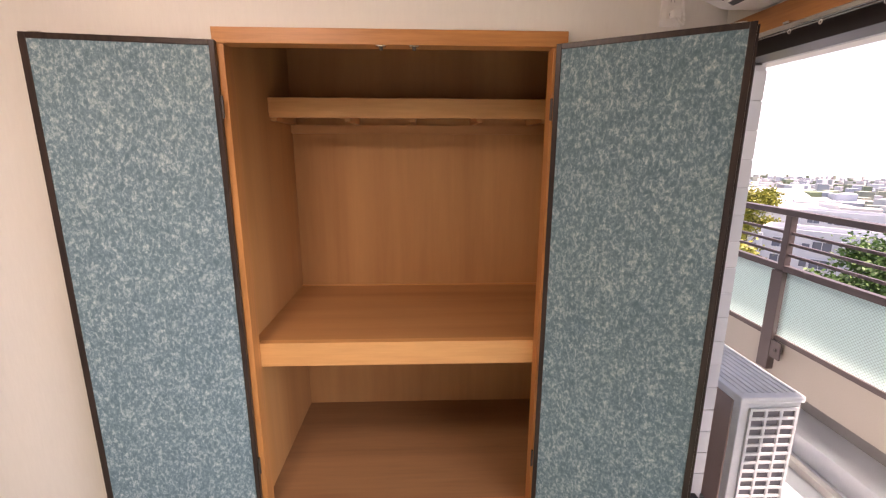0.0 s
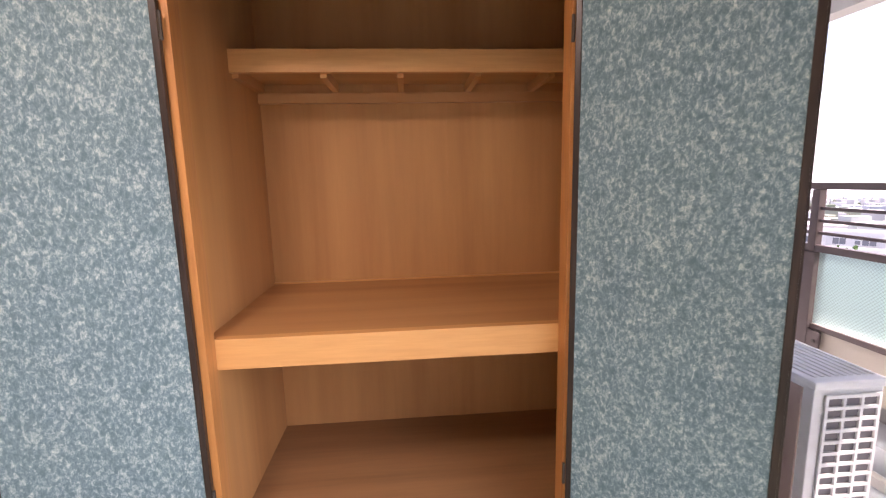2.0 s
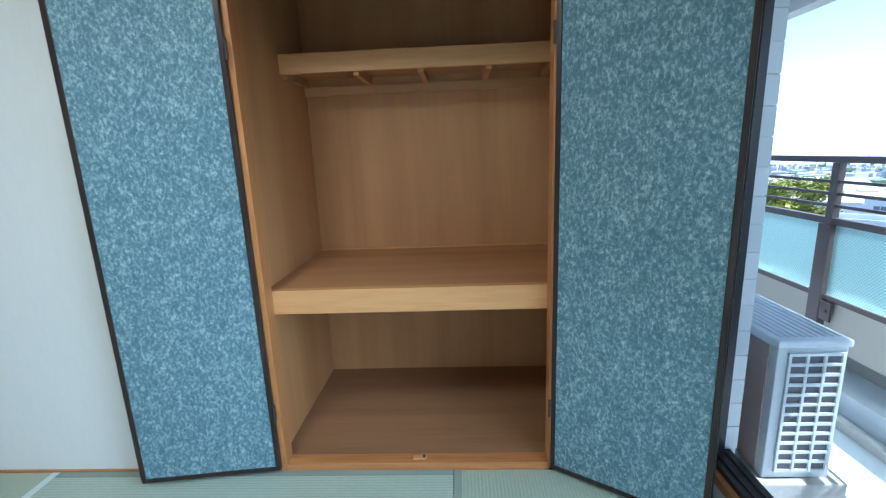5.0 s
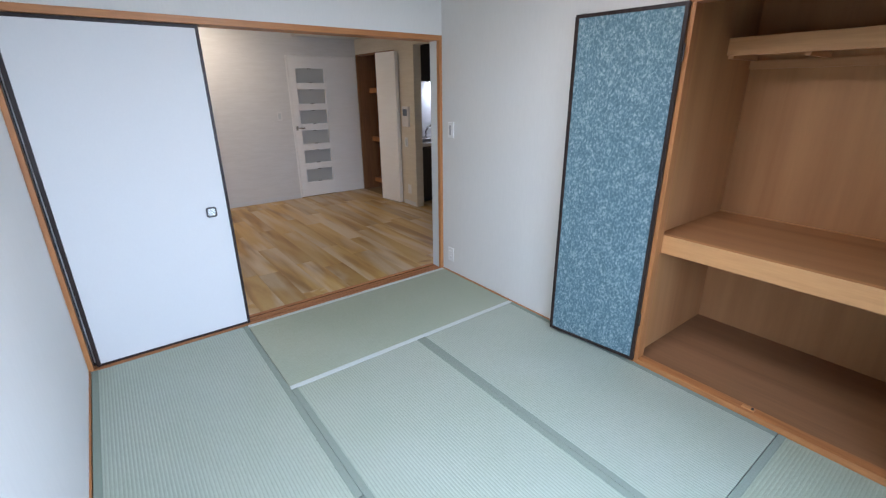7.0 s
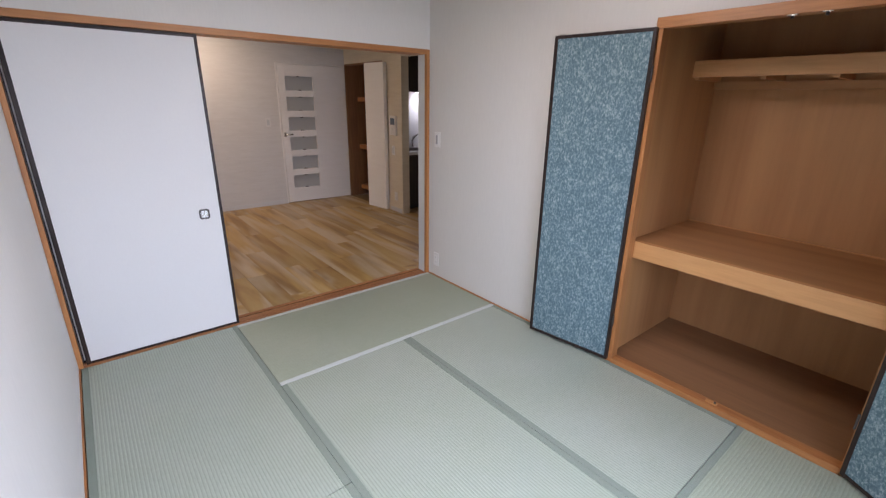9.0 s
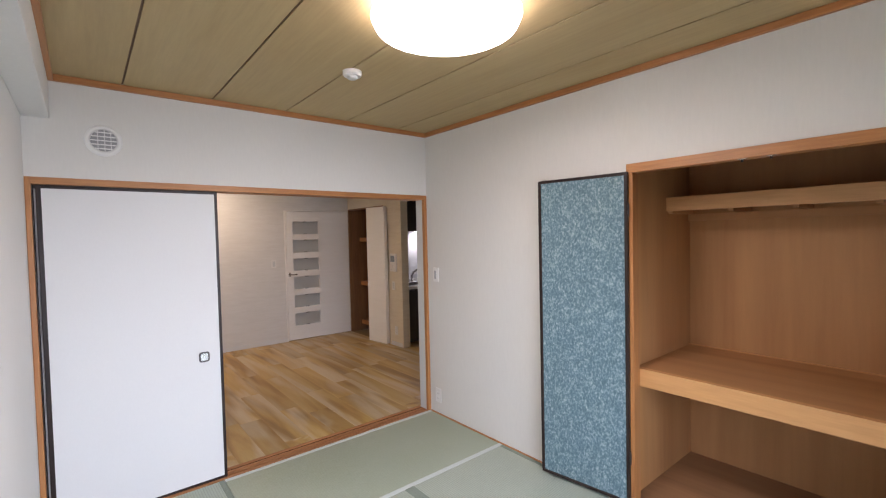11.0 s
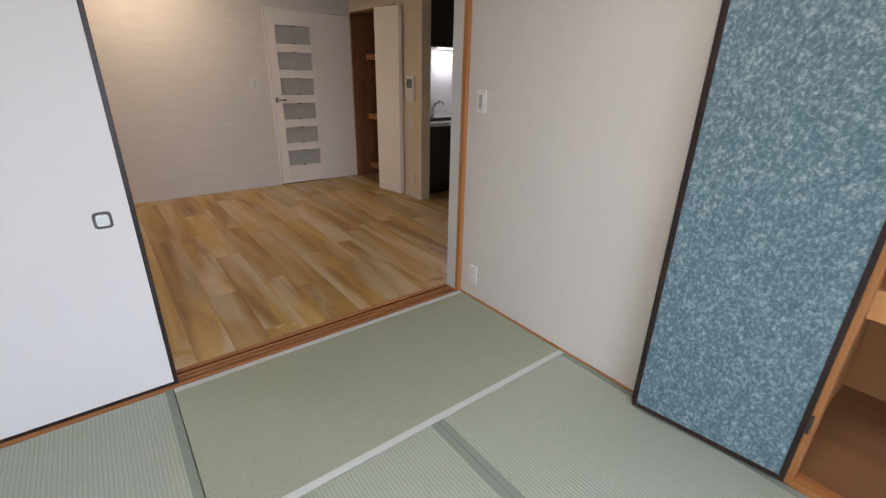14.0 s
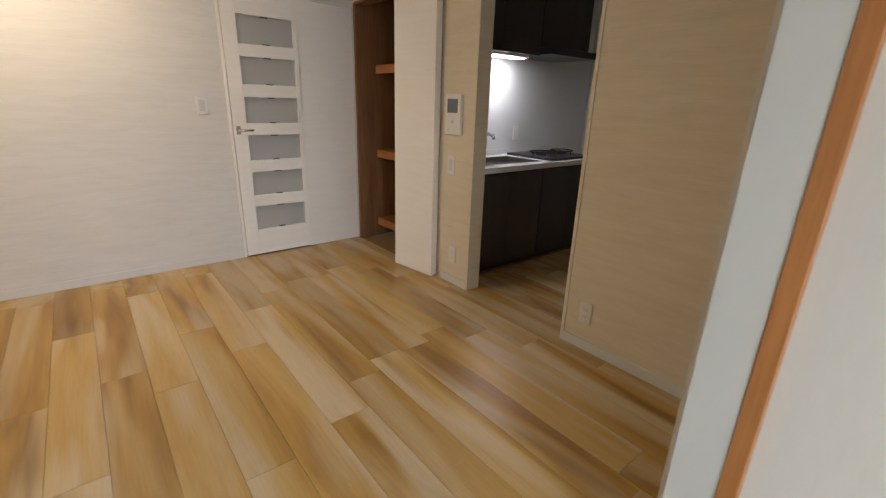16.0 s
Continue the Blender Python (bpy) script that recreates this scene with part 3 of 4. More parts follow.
for y in (-0.026, 0.004, 0.032):
    h = math.sqrt(0.060 ** 2 - y * y)
    part("bar", boxes((-h, h, y - 0.0015, y + 0.0015, 0.0064, 0.0095)), WHITE, vent)
lamp_thing = thing("ceiling_lamp", pose(-0.83, 0.42, TOP), "round white ceiling lamp, switched on", "ceiling lamp")
part("base_plate", lathe([(0.19, 0.0), (0.19, -0.04), (0.18, -0.045)], 48), WHITE, lamp_thing)
part("shade", lathe([(0.275, -0.04), (0.285, -0.06), (0.27, -0.092), (0.20, -0.118), (0.10, -0.130), (0.02, -0.133)], 56), LAMP_GLOW, lamp_thing, "glowing white shade", smooth=True)
alarm = thing("smoke_alarm", pose(-1.66, 0.46, TOP), "small round white smoke alarm", "smoke alarm")
part("body", lathe([(0.050, 0.0), (0.050, -0.018), (0.044, -0.026)], 32), WHITE, alarm)
part("sensor", lathe([(0.028, -0.0265), (0.026, -0.038), (0.018, -0.042)], 24), WHITE, alarm)

acin = thing("air_conditioner", pose(EAST, 1.50, 1.936), "white wall air conditioner above the balcony window", "air conditioner")
prof = [(0, 0), (-0.12, 0.0), (-0.21, 0.035), (-0.258, 0.10), (-0.262, 0.26), (-0.23, 0.285), (0, 0.285)]
bm = bmesh.new()
ends = [[bm.verts.new((x, y, z)) for x, z in prof] for y in (0, -0.80)]
for k in range(len(prof)):
    bm.faces.new((ends[0][k], ends[0][(k + 1) % len(prof)], ends[1][(k + 1) % len(prof)], ends[1][k]))
bm.faces.new(ends[0][::-1])
bm.faces.new(ends[1])
bmesh.ops.recalc_face_normals(bm, faces=bm.faces[:])
bmesh.ops.bevel(bm, geom=bm.edges[:], offset=0.008, segments=3, affect='EDGES')
part("body", bm, WHITE, acin)
bm = boxes((-0.035, 0.035, -0.72, -0.06, -0.003, 0.003))
bmesh.ops.transform(bm, matrix=pose(-0.165, 0, 0.0165, 0, 21, 0) @ Matrix.Diagonal((1.35, 1, 1, 1)), verts=bm.verts[:])
part("outlet_slot", bm, BLACK, acin, "dark air outlet")
for k, dx in enumerate((-0.012, 0.014)):
    bm = boxes((-0.006, 0.006, -0.71, -0.07, -0.002, 0.002))
    bmesh.ops.transform(bm, matrix=pose(-0.167 + dx, 0, 0.010 - dx * 0.38, 0, 36, 0), verts=bm.verts[:])
    part("louvre", bm, WHITE, acin)
outlet(pose(0.742, NORTH, 1.985), "white wall outlet beside the air conditioner")
cord = thing("power_cord", pose(0.748, NORTH - 0.0113, 1.958), "white power plug and looped cord of the air conditioner", "power cord")
part("plug", boxes((-0.013, 0.013, -0.030, 0, -0.012, 0.014), bevel=0.004), WHITE, cord)
loop = [(0.014 * math.sin(a * 0.5) + 0.002 * a, -0.028 - 0.004 * math.sin(a * 0.4), -0.015 - 0.030 * math.sin(a * 0.45) + 0.0012 * a * a) for a in range(11)]
part("cable", tube(loop, 0.0045, 8), WHITE, cord, smooth=True)

# ---- living room ----
LW, LE, LS, LN, LT = -6.066, WEST - 0.14, -0.90, 2.677, 2.45
structure("living_wall_west", boxes((LW - 0.12, LW, LS - 0.1, 1.63, 0, 2.6), (LW - 0.12, LW, 1.63, LN + 0.12, 1.955, 2.6), (LW - 0.12, LW, 2.665, LN + 0.12, 0, 1.955)), LIVING_WALL, "white wood-grain papered wall")
structure("living_wall_south", boxes((LW - 0.12, LE, LS - 0.12, LS, 0, 2.6)), LIVING_WALL, "white wood-grain papered wall")
structure("living_wall_north", boxes((LW, -6.03, LN, LN + 0.10, 0, 2.6), (-4.98, -4.53, LN, LN + 0.10, 0, 2.6), (-3.735, LE, LN, LN + 0.10, 0, 2.6), (-6.03, -4.98, LN, LN + 0.10, 1.97, 2.6), (-4.53, -3.735, LN, LN + 0.10, 2.03, 2.6)), LIVING_TAN, "beige wood-grain papered wall with openings")
structure("living_wall_east", boxes((LE, LE + 0.06, NORTH + 0.05, LN + 0.1, 0, 2.6)), LIVING_WALL, "white wood-grain papered wall")
structure("living_wall_head", boxes((LE - 0.004, LE, LS, NORTH + 0.05, 1.852, 2.6)), LIVING_WALL, "white papered wall above the sliding doors")
structure("living_ceiling", boxes((LW - 0.1, LE, LS - 0.1, LN + 0.1, LT, LT + 0.05)), PLASTER, "white papered living-room ceiling", "ceiling")
structure("soffit", boxes((LW, -4.2, 1.75, LN, 2.19, LT + 0.01), bevel=0.003), PLASTER, "dropped white soffit over the room's corner", "ceiling")
structure("living_baseboard_west", boxes((LW, LW + 0.007, LS, 1.63, 0.001, 0.058), bevel=0.002), BASEBOARD, "white baseboard", "baseboard")
structure("living_baseboard_north", boxes((-4.83, -4.549, LN - 0.007, LN, 0.001, 0.058), (-3.735, LE, LN - 0.007, LN, 0.001, 0.058), bevel=0.002), BASEBOARD, "white baseboard", "baseboard")
structure("living_subfloor", boxes((LW - 0.2, LE, LS - 0.1, 4.90, -0.05, -0.009)), FLOOR_GAP, "dark base below the floor planks", "floor")
structure("kitchen_trim", boxes((-4.548, -4.528, LN - 0.006, LN + 0.106, 0.001, 2.035), (-3.737, -3.717, LN - 0.006, LN + 0.106, 0.001, 2.035), (-4.528, -3.737, LN - 0.006, LN + 0.106, 2.015, 2.035), bevel=0.002), LIVING_TAN, "beige lining of the kitchen opening", "trim")
door = thing("door_1", pose(LW + 0.012, 1.652, 0), "white door with six frosted glass panes, closed", "door", kind="structure")
panes = [(1.60, 1.79), (1.325, 1.515), (1.05, 1.237), (0.772, 0.962), (0.497, 0.684), (0.219, 0.408)]
spans = [(-0.03, 0.004, 0.003, 0.10, 0.012, 1.942), (-0.03, 0.004, 0.505, 0.532, 0.012, 1.942), (-0.03, 0.004, 0.10, 0.505, 1.79, 1.942), (-0.03, 0.004, 0.10, 0.505, 0.012, 0.219)]
for (lo, hi), (lo2, hi2) in zip(panes, panes[1:]):
    spans.append((-0.03, 0.004, 0.10, 0.505, hi2, lo))
part("leaf", boxes(*spans, bevel=0.0015), DOOR_WHITE, door)
for lo, hi in panes:
    part("pane", boxes((-0.019, -0.014, 0.101, 0.504, lo + 0.0005, hi - 0.0005)), GLASS, door)
for lo, hi in panes:
    for z0, z1 in ((lo + 0.001, lo + 0.007), (hi - 0.007, hi - 0.001)):
        part("glazing_clip", boxes((-0.0138, 0.001, 0.275, 0.325, z0, z1)), DARKSTEEL, door)
handle = part("handle", tube([(0.006, 0.035, 1.0), (0.05, 0.035, 1.0), (0.052, 0.13, 1.0)], 0.008, 10), STEEL, door, "steel lever handle", smooth=True)
part("rose", boxes((0.0045, 0.010, 0.018, 0.052, 0.97, 1.03), bevel=0.002), STEEL, door)
part("lining", boxes((-0.072, -0.004, -0.021, -0.003, 0.001, 1.9545), (-0.072, -0.004, -0.003, 1.01, 1.947, 1.9545)), DOOR_WHITE, door)
structure("door_side_panel", boxes((LW - 0.03, LW + 0.006, 2.188, 2.662, 0.004, 1.943), bevel=0.0015), DOOR_WHITE, "white plain panel beside the glazed door", "door panel")
structure("corridor", boxes((LW - 0.9, LW - 0.88, 1.2, 2.9, 0, 2.3), (LW - 0.9, LW - 0.12, 1.2, 2.9, 2.3, 2.33), (LW - 0.9, LW - 0.12, 1.17, 1.2, 0, 2.3), (LW - 0.9, LW - 0.12, 2.9, 2.93, 0, 2.3)), LIVING_WALL, "plain wall beyond the glazed door")
structure("corridor_floor", boxes((LW - 0.9, LW - 0.21, 1.2, 2.9, -0.05, -0.002)), FLOORING, "brown plank floor beyond the glazed door", "floor")
lsw = wall_plate(pose(LW, 1.465, 1.172, 0, 0, 90), 0.070, 0.120, "white wall switch beside the glazed door", "wall_switch", "switch")
part("rocker", boxes((-0.018, 0.018, -0.0115, -0.0081, -0.038, 0.038), bevel=0.0015), GREYWHITE, lsw)

# store with shelves
structure("store_walls", boxes((-6.06, -6.03, LN + 0.10, 3.45, 0, 2.3), (-5.30, -5.27, LN + 0.10, 3.45, 0, 2.3), (-6.06, -5.27, 3.45, 3.48, 0, 2.3), (-6.06, -5.27, LN + 0.1, 3.48, 2.3, 2.33), (-5.27, -4.98, LN + 0.10, LN + 0.13, 0, 2.3)), CEDAR, "brown plywood walls inside the store")
for z in (0.17, 0.81, 1.525):
    sh = thing("store_shelf", pose(-5.65, 2.86, z), "brown wooden shelf in the store", "shelf", "store shelves")
    part("board", boxes((-0.379, 0.349, 0.02, 0.58, -0.02, 0.0)), CEDAR, sh)
    part("front_rail", boxes((-0.379, 0.349, 0, 0.02, -0.065, 0.002), bevel=0.002), ORANGE, sh)
fold = thing("folding_door", pose(-4.865, 2.640, 0, 0, 0, 180 + 8), "white folding door leaf, folded open before the store", "folding door")
part("leaf", boxes((0, 0.40, 0.0, 0.03, 0.012, 1.962), bevel=0.002), DOOR_WHITE, fold)
part("leaf", boxes((0.004, 0.40, -0.028, -0.002, 0.012, 1.962), bevel=0.002), DOOR_WHITE, fold)
structure("store_frame", boxes((-6.045, -6.02, LN - 0.010, LN + 0.1, 0, 1.98), (-6.02, -4.98, LN - 0.010, LN + 0.1, 1.968, 1.985), bevel=0.002), CEDAR, "brown wood frame of the store", "trim")

ic = thing("intercom", pose(-4.722, LN, 1.172), "white intercom panel with a small grey screen", "intercom")
part("body", boxes((-0.075, 0.075, -0.028, 0, -0.125, 0.125), bevel=0.004), WHITE, ic)
part("screen", boxes((-0.050, 0.050, -0.0305, -0.0281, 0.010, 0.095), bevel=0.001), SCREEN, ic, "blue-grey screen")
part("button", lathe([(0.010, 0), (0.009, 0.003)], 16, pose(0, -0.0283, -0.045, 90, 0, 0)), GREYWHITE, ic)
part("button", boxes((-0.045, -0.025, -0.0305, -0.0281, -0.10, -0.09)), GREYWHITE, ic)
for x, z, n in ((-4.745, 0.845, "white wall switch below the intercom"),):
    s2 = wall_plate(pose(x, LN, z), 0.070, 0.120, n, "wall_switch", "switch")
    part("rocker", boxes((-0.018, 0.018, -0.0115, -0.0081, -0.038, 0.038), bevel=0.0015), GREYWHITE, s2)
outlet(pose(-4.70, LN, 0.22), "white wall outlet beside the kitchen opening")
outlet(pose(-3.60, LN, 0.215), "white wall outlet on the beige wall")

# ---- kitchen ----
KW = -5.265
structure("kitchen_walls", boxes((KW - 0.0, KW + 0.004, LN + 0.13, 4.90, 0, 2.35), (KW, LE - 0.5, 4.90, 5.00, 0, 2.35), (LE - 0.5, LE - 0.4, LN + 0.10, 5.00, 0, 2.35)), PLASTER, "white kitchen walls")
structure("kitchen_ceiling", boxes((KW, LE - 0.4, LN + 0.1, 5.00, 2.30, 2.35)), PLASTER, "white kitchen ceiling", "ceiling")
structure("splash_panel", boxes((KW + 0.004, KW + 0.010, 2.82, 4.895, 0.862, 1.60)), SPLASH, "glossy white splash panel", "wall panel")
structure("splash_end", boxes((KW + 0.01, -4.72, LN + 0.10, LN + 0.135, 0, 2.3)), SPLASH, "white end wall beside the sink", "wall")
for k in range(2):
    y0 = 2.83 + 0.75 * k
    cab = thing("base_cabinet", pose(-4.70, y0, 0), "dark walnut kitchen base cabinet", "kitchen cabinet", "kitchen base cabinets")
    part("body", boxes((-0.54, 0, 0, 0.745, 0.06, 0.775)), KITCHEN_DARK, cab)
    part("plinth", boxes((-0.54, -0.04, 0, 0.745, 0.0, 0.06)), BLACK, cab)
    for j in range(2):
        part("door", boxes((0.001, 0.019, 0.003 + 0.372 * j, 0.370 + 0.372 * j, 0.065, 0.755), bevel=0.0015), KITCHEN_DARK, cab)
wt = thing("worktop", pose(0, 0, 0), "white worktop with an inset sink", "worktop")
SX0, SX1, SY0, SY1 = -5.14, -4.76, 2.95, 3.64
part("slab", boxes((-5.255, SX0, 2.815, 4.34, 0.776, 0.815), (SX1, -4.655, 2.815, 4.34, 0.776, 0.815), (SX0, SX1, 2.815, SY0, 0.776, 0.815), (SX0, SX1, SY1, 4.34, 0.776, 0.815)), COUNTER, wt)
part("upstand", boxes((-5.255, -5.24, 2.815, 4.34, 0.815, 0.86), bevel=0.002), COUNTER, wt)
part("sink", boxes((SX0, SX1, SY0, SY1, 0.640, 0.646), (SX0, SX0 + 0.004, SY0, SY1, 0.646, 0.814), (SX1 - 0.004, SX1, SY0, SY1, 0.646, 0.814), (SX0 + 0.004, SX1 - 0.004, SY0, SY0 + 0.004, 0.646, 0.814), (SX0 + 0.004, SX1 - 0.004, SY1 - 0.004, SY1, 0.646, 0.814)), SINK, wt, "dark steel sink bowl")
tap = thing("kitchen_tap", pose(-5.19, 3.30, 0.815), "chrome kitchen tap with a raised spout", "tap")
part("base_ring", lathe([(0.026, 0), (0.026, 0.012), (0.02, 0.02)], 20), STEEL, tap, smooth=True)
part("spout", tube([(0, 0, 0.01), (0, 0, 0.10), (0.05, 0, 0.16), (0.14, 0, 0.20), (0.20, 0, 0.19), (0.21, 0, 0.165)], 0.013, 12), STEEL, tap, smooth=True)
part("lever", tube([(0, 0, 0.10), (-0.02, 0.03, 0.15), (0.02, 0.06, 0.18)], 0.008, 10), STEEL, tap, smooth=True)
hob = thing("gas_hob", pose(-4.95, 3.98, 0.815), "black gas hob on the worktop", "hob")
part("plate", boxes((-0.25, 0.25, -0.28, 0.28, 0.0005, 0.02), bevel=0.004), BLACK, hob)
for y in (-0.14, 0.14):
    part("burner", lathe([(0.045, 0.02), (0.045, 0.034), (0.03, 0.038)], 24, pose(0.02, y, 0)), DARKSTEEL, hob)
    ring = [(0.02 + 0.10 * math.cos(a), y + 0.10 * math.sin(a), 0.048) for a in [k * math.tau / 16 for k in range(17)]]
    part("pan_support", tube(ring, 0.005, 6), BLACK, hob)
    for a in range(4):
        part("support_leg", tube([(0.02 + 0.10 * math.cos(a * 1.571), y + 0.10 * math.sin(a * 1.571), 0.048), (0.02 + 0.10 * math.cos(a * 1.571), y + 0.10 * math.sin(a * 1.571), 0.02)], 0.004, 6), BLACK, hob)
for k in range(2):
    up = thing("wall_cabinet", pose(KW + 0.006, 2.83 + 0.42 * k, 1.618), "dark walnut kitchen wall cabinet", "kitchen cabinet", "kitchen wall cabinets")
    part("body", boxes((0, 0.34, 0, 0.418, 0, 0.66)), KITCHEN_DARK, up)
    part("door", boxes((0.341, 0.359, 0.002, 0.416, -0.01, 0.66), bevel=0.0015), KITCHEN_DARK, up)
hood = thing("range_hood", pose(KW + 0.006, 3.68, 1.618), "dark range hood above the hob", "range hood")
part("canopy", boxes((0, 0.46, 0, 0.62, 0, 0.05), bevel=0.004), BLACK, hood)
part("body", boxes((0, 0.359, 0, 0.62, 0.051, 0.66), bevel=0.002), KITCHEN_DARK, hood)
kl = thing("under_cabinet_lamp", pose(-5.10, 3.50, 1.618), "white under-cabinet kitchen lamp, switched on", "lamp")
part("housing", boxes((-0.06, 0.06, -0.20, 0.20, -0.018, 0), bevel=0.003), WHITE, kl)
part("diffuser", boxes((-0.045, 0.045, -0.17, 0.17, -0.026, -0.0182), bevel=0.003), LAMP_GLOW, kl, "glowing diffuser")
ko = wall_plate(pose(KW + 0.010, 3.85, 1.00, 0, 0, 90), 0.070, 0.120, "white wall outlet on the splash panel", "wall_outlet", "outlet")
part("socket", boxes((-0.015, 0.015, -0.0105, -0.0081, -0.03, 0.03), bevel=0.001), WHITE, ko)

# ---- balcony ----
structure("balcony_floor", boxes((1.03, 2.20, -4, 6.5, -0.35, -0.10)), BALC_FLOOR, "pale grey balcony floor sheet", "floor")
structure("balcony_gutter", boxes((1.82, 1.86, -4, 6.5, -0.0995, -0.055), bevel=0.004), CONCRETE, "pale kerb of the balcony gutter", "kerb")
structure("balcony_soffit", boxes((1.03, 2.32, -4, 6.5, 2.28, 2.50)), GREYWHITE, "pale grey balcony slab overhead", "ceiling")
structure("balcony_soffit_edge", boxes((2.20, 2.32, -4, 6.5, 2.085, 2.28)), GREYWHITE, "drip edge of the balcony slab overhead", "ceiling")
outside = structure("outside_wall", boxes((1.031, 1.05, 1.66, 6.5, -0.35, 2.28), (1.031, 1.05, -4, -0.81, -0.35, 2.28), (1.031, 1.05, -0.81, 1.66, 1.94, 2.28), (1.031, 1.05, -0.81, 1.66, -0.35, 0.05), (1.007, 1.065, 1.600, 1.66, 0.116, 1.80), (1.05, 1.065, 1.600, 1.66, -0.1, 0.116), (1.05, 1.065, 1.600, 1.66, 1.80, 2.28)), TILE_OUT, "grey tiled outer wall round the window")
REVEAL = mat("glazed_reveal_tile", (0.62, 0.64, 0.67), 0.35)
base(REVEAL, ramp(REVEAL, node(REVEAL, "ShaderNodeObjectInfo").outputs["Random"], [(0.0, (0.56, 0.58, 0.61)), (1.0, (0.68, 0.69, 0.71))]))
tile_mesh = None
for k in range(17):
    if tile_mesh is None:
        tile = part("tile", boxes((1.010, 1.067, 1.595, 1.5998, 0.0, 0.0945), bevel=0.0008), REVEAL, outside)
        tile_mesh = tile.data
    else:
        tile = new("tile", tile_mesh)
        tile.parent = outside
    tile.location.z = 0.120 + 0.098 * k
structure("parapet", boxes((2.06, 2.20, -4, 6.5, 0.14, 0.405)), BEIGE, "beige rendered balcony parapet")
structure("parapet_ledge", boxes((1.93, 2.20, -4, 6.5, -0.0995, 0.02), bevel=0.006), BALC_FLOOR, "pale ledge below the parapet", "kerb")
# shadow gap under the parapet, darkened by its colour
structure("parapet_base", boxes((2.15, 2.20, -4, 6.5, 0.0205, 0.1395)), RECESS_SHADE, "recess below the parapet, its shade painted dark")
fence = thing("balcony_railing", pose(2.05, 0, 0), "bronze aluminium railing with wired glass panels", "railing")
POSTS = [2.52 - 1.25 * k for k in range(-3, 6)]
for y in POSTS:
    post = part("post", boxes((-0.02, 0.02, y - 0.022, y + 0.022, 0.20, 1.15), bevel=0.003), RAIL, fence)
    part("sleeve", boxes((-0.034, 0.034, y - 0.042, y + 0.042, 0.20, 0.8195), bevel=0.004), RAIL, post, "wider lower post sleeve")
    part("bracket", boxes((-0.030, -0.018, y - 0.115, y - 0.0425, 0.29, 0.40), bevel=0.002), RAIL, post)
    part("bracket_bolt", tube([(-0.034, y - 0.085, 0.345), (-0.028, y - 0.085, 0.345)], 0.010, 8), DARKSTEEL, post)
for y1, y0 in zip(POSTS, POSTS[1:]):
    y0, y1 = y0 + 0.0225, y1 - 0.0225
    part("bottom_rail", boxes((-0.015, 0.015, y0, y1, 0.400, 0.430), bevel=0.002), RAIL, fence)
    part("mid_rail", boxes((-0.018, 0.018, y0, y1, 0.82, 0.857), bevel=0.002), RAIL, fence)
    for z in (0.920, 0.985, 1.050):
        part("bar", boxes((-0.008, 0.008, y0, y1, z - 0.008, z + 0.008), bevel=0.001), RAIL, fence)
    g = part("glass_panel", boxes((-0.004, 0.004, y0, y1, 0.431, 0.819)), WIRED, fence, "pale green wired glass")
    g.visible_shadow = False
part("top_rail", boxes((-0.028, 0.028, -4, 6.4, 1.151, 1.185), bevel=0.004), RAIL, fence)

unit = thing("outdoor_unit", pose(1.16, 1.575, -0.10), "white outdoor air-conditioning unit on plastic feet", "air conditioner")
part("casing", boxes((0.004, 0.25, 0.006, 0.78, 0.10, 0.645), bevel=0.004), AC_WHITE, unit)
# side turned from the sun: shade is painted in with the brown
part("side_panel", boxes((-0.002, 0.0035, 0.045, 0.775, 0.11, 0.635)), AC_BROWN_SHADE, unit, "brown fan side, its shade put into the colour")
lid = part("lid", boxes((-0.006, 0.258, -0.006, 0.79, 0.646, 0.675), bevel=0.009), AC_WHITE, unit)
for k in range(9):
    x = 0.022 + 0.026 * k
    part("lid_rib", boxes((x, x + 0.012, 0.03, 0.76, 0.6755, 0.679), bevel=0.001), AC_WHITE, lid)
part("fin_panel", boxes((0.045, 0.235, 0.0020, 0.0055, 0.14, 0.620)), AC_SHADE, unit, "grey cooling fins")
for k in range(4):
    x = 0.043 + 0.0625 * k
    part("guard_bar", boxes((x - 0.005, x + 0.005, -0.006, 0.0018, 0.135, 0.627), bevel=0.001), AC_WHITE, unit)
for k in range(13):
    z = 0.138 + 0.0402 * k
    part("guard_slat", boxes((0.038, 0.2355, -0.0052, 0.0018, z - 0.006, z + 0.006), bevel=0.001), AC_WHITE, unit)
for y in (0.10, 0.60):
    part("foot", boxes((-0.05, 0.30, y - 0.13, y + 0.03, 0.0, 0.099), bevel=0.006), CONCRETE, unit)

# ---- the town ----
GROUND = -19.0


def slope(x, y):
    return GROUND - 0.042 * (0.67 * x + 0.74 * y)


bm = boxes((-2500, 3500, -2500, 3500, -0.5, 0))
for v in bm.verts:
    v.co.z += slope(v.co.x, v.co.y)
structure("ground", bm, paper("town_ground", (0.20, 0.20, 0.18), 0.05, 0.0, 0.9, (1, 1, 1), 0.4), "grey-green ground of the town below", "ground")
structure("own_block", boxes((-9, 1.0, -16, 22, GROUND - 1.5, -0.31)), CONCRETE, "lower storeys of the apartment block", "building")
FAC_WHITE = paper("white_painted_facade", (0.80, 0.81, 0.82), 0.5, 0.0, 0.8, (1, 1, 0.3), 0.1)
PANE_DARK = mat("far_window_glass", (0.18, 0.20, 0.24), 0.15)
ROOF_WHITE = mat("pale_sheet_roof", (0.62, 0.62, 0.61), 0.5)
ROOF_GREY = mat("grey_flat_roof", (0.30, 0.30, 0.31), 0.8)


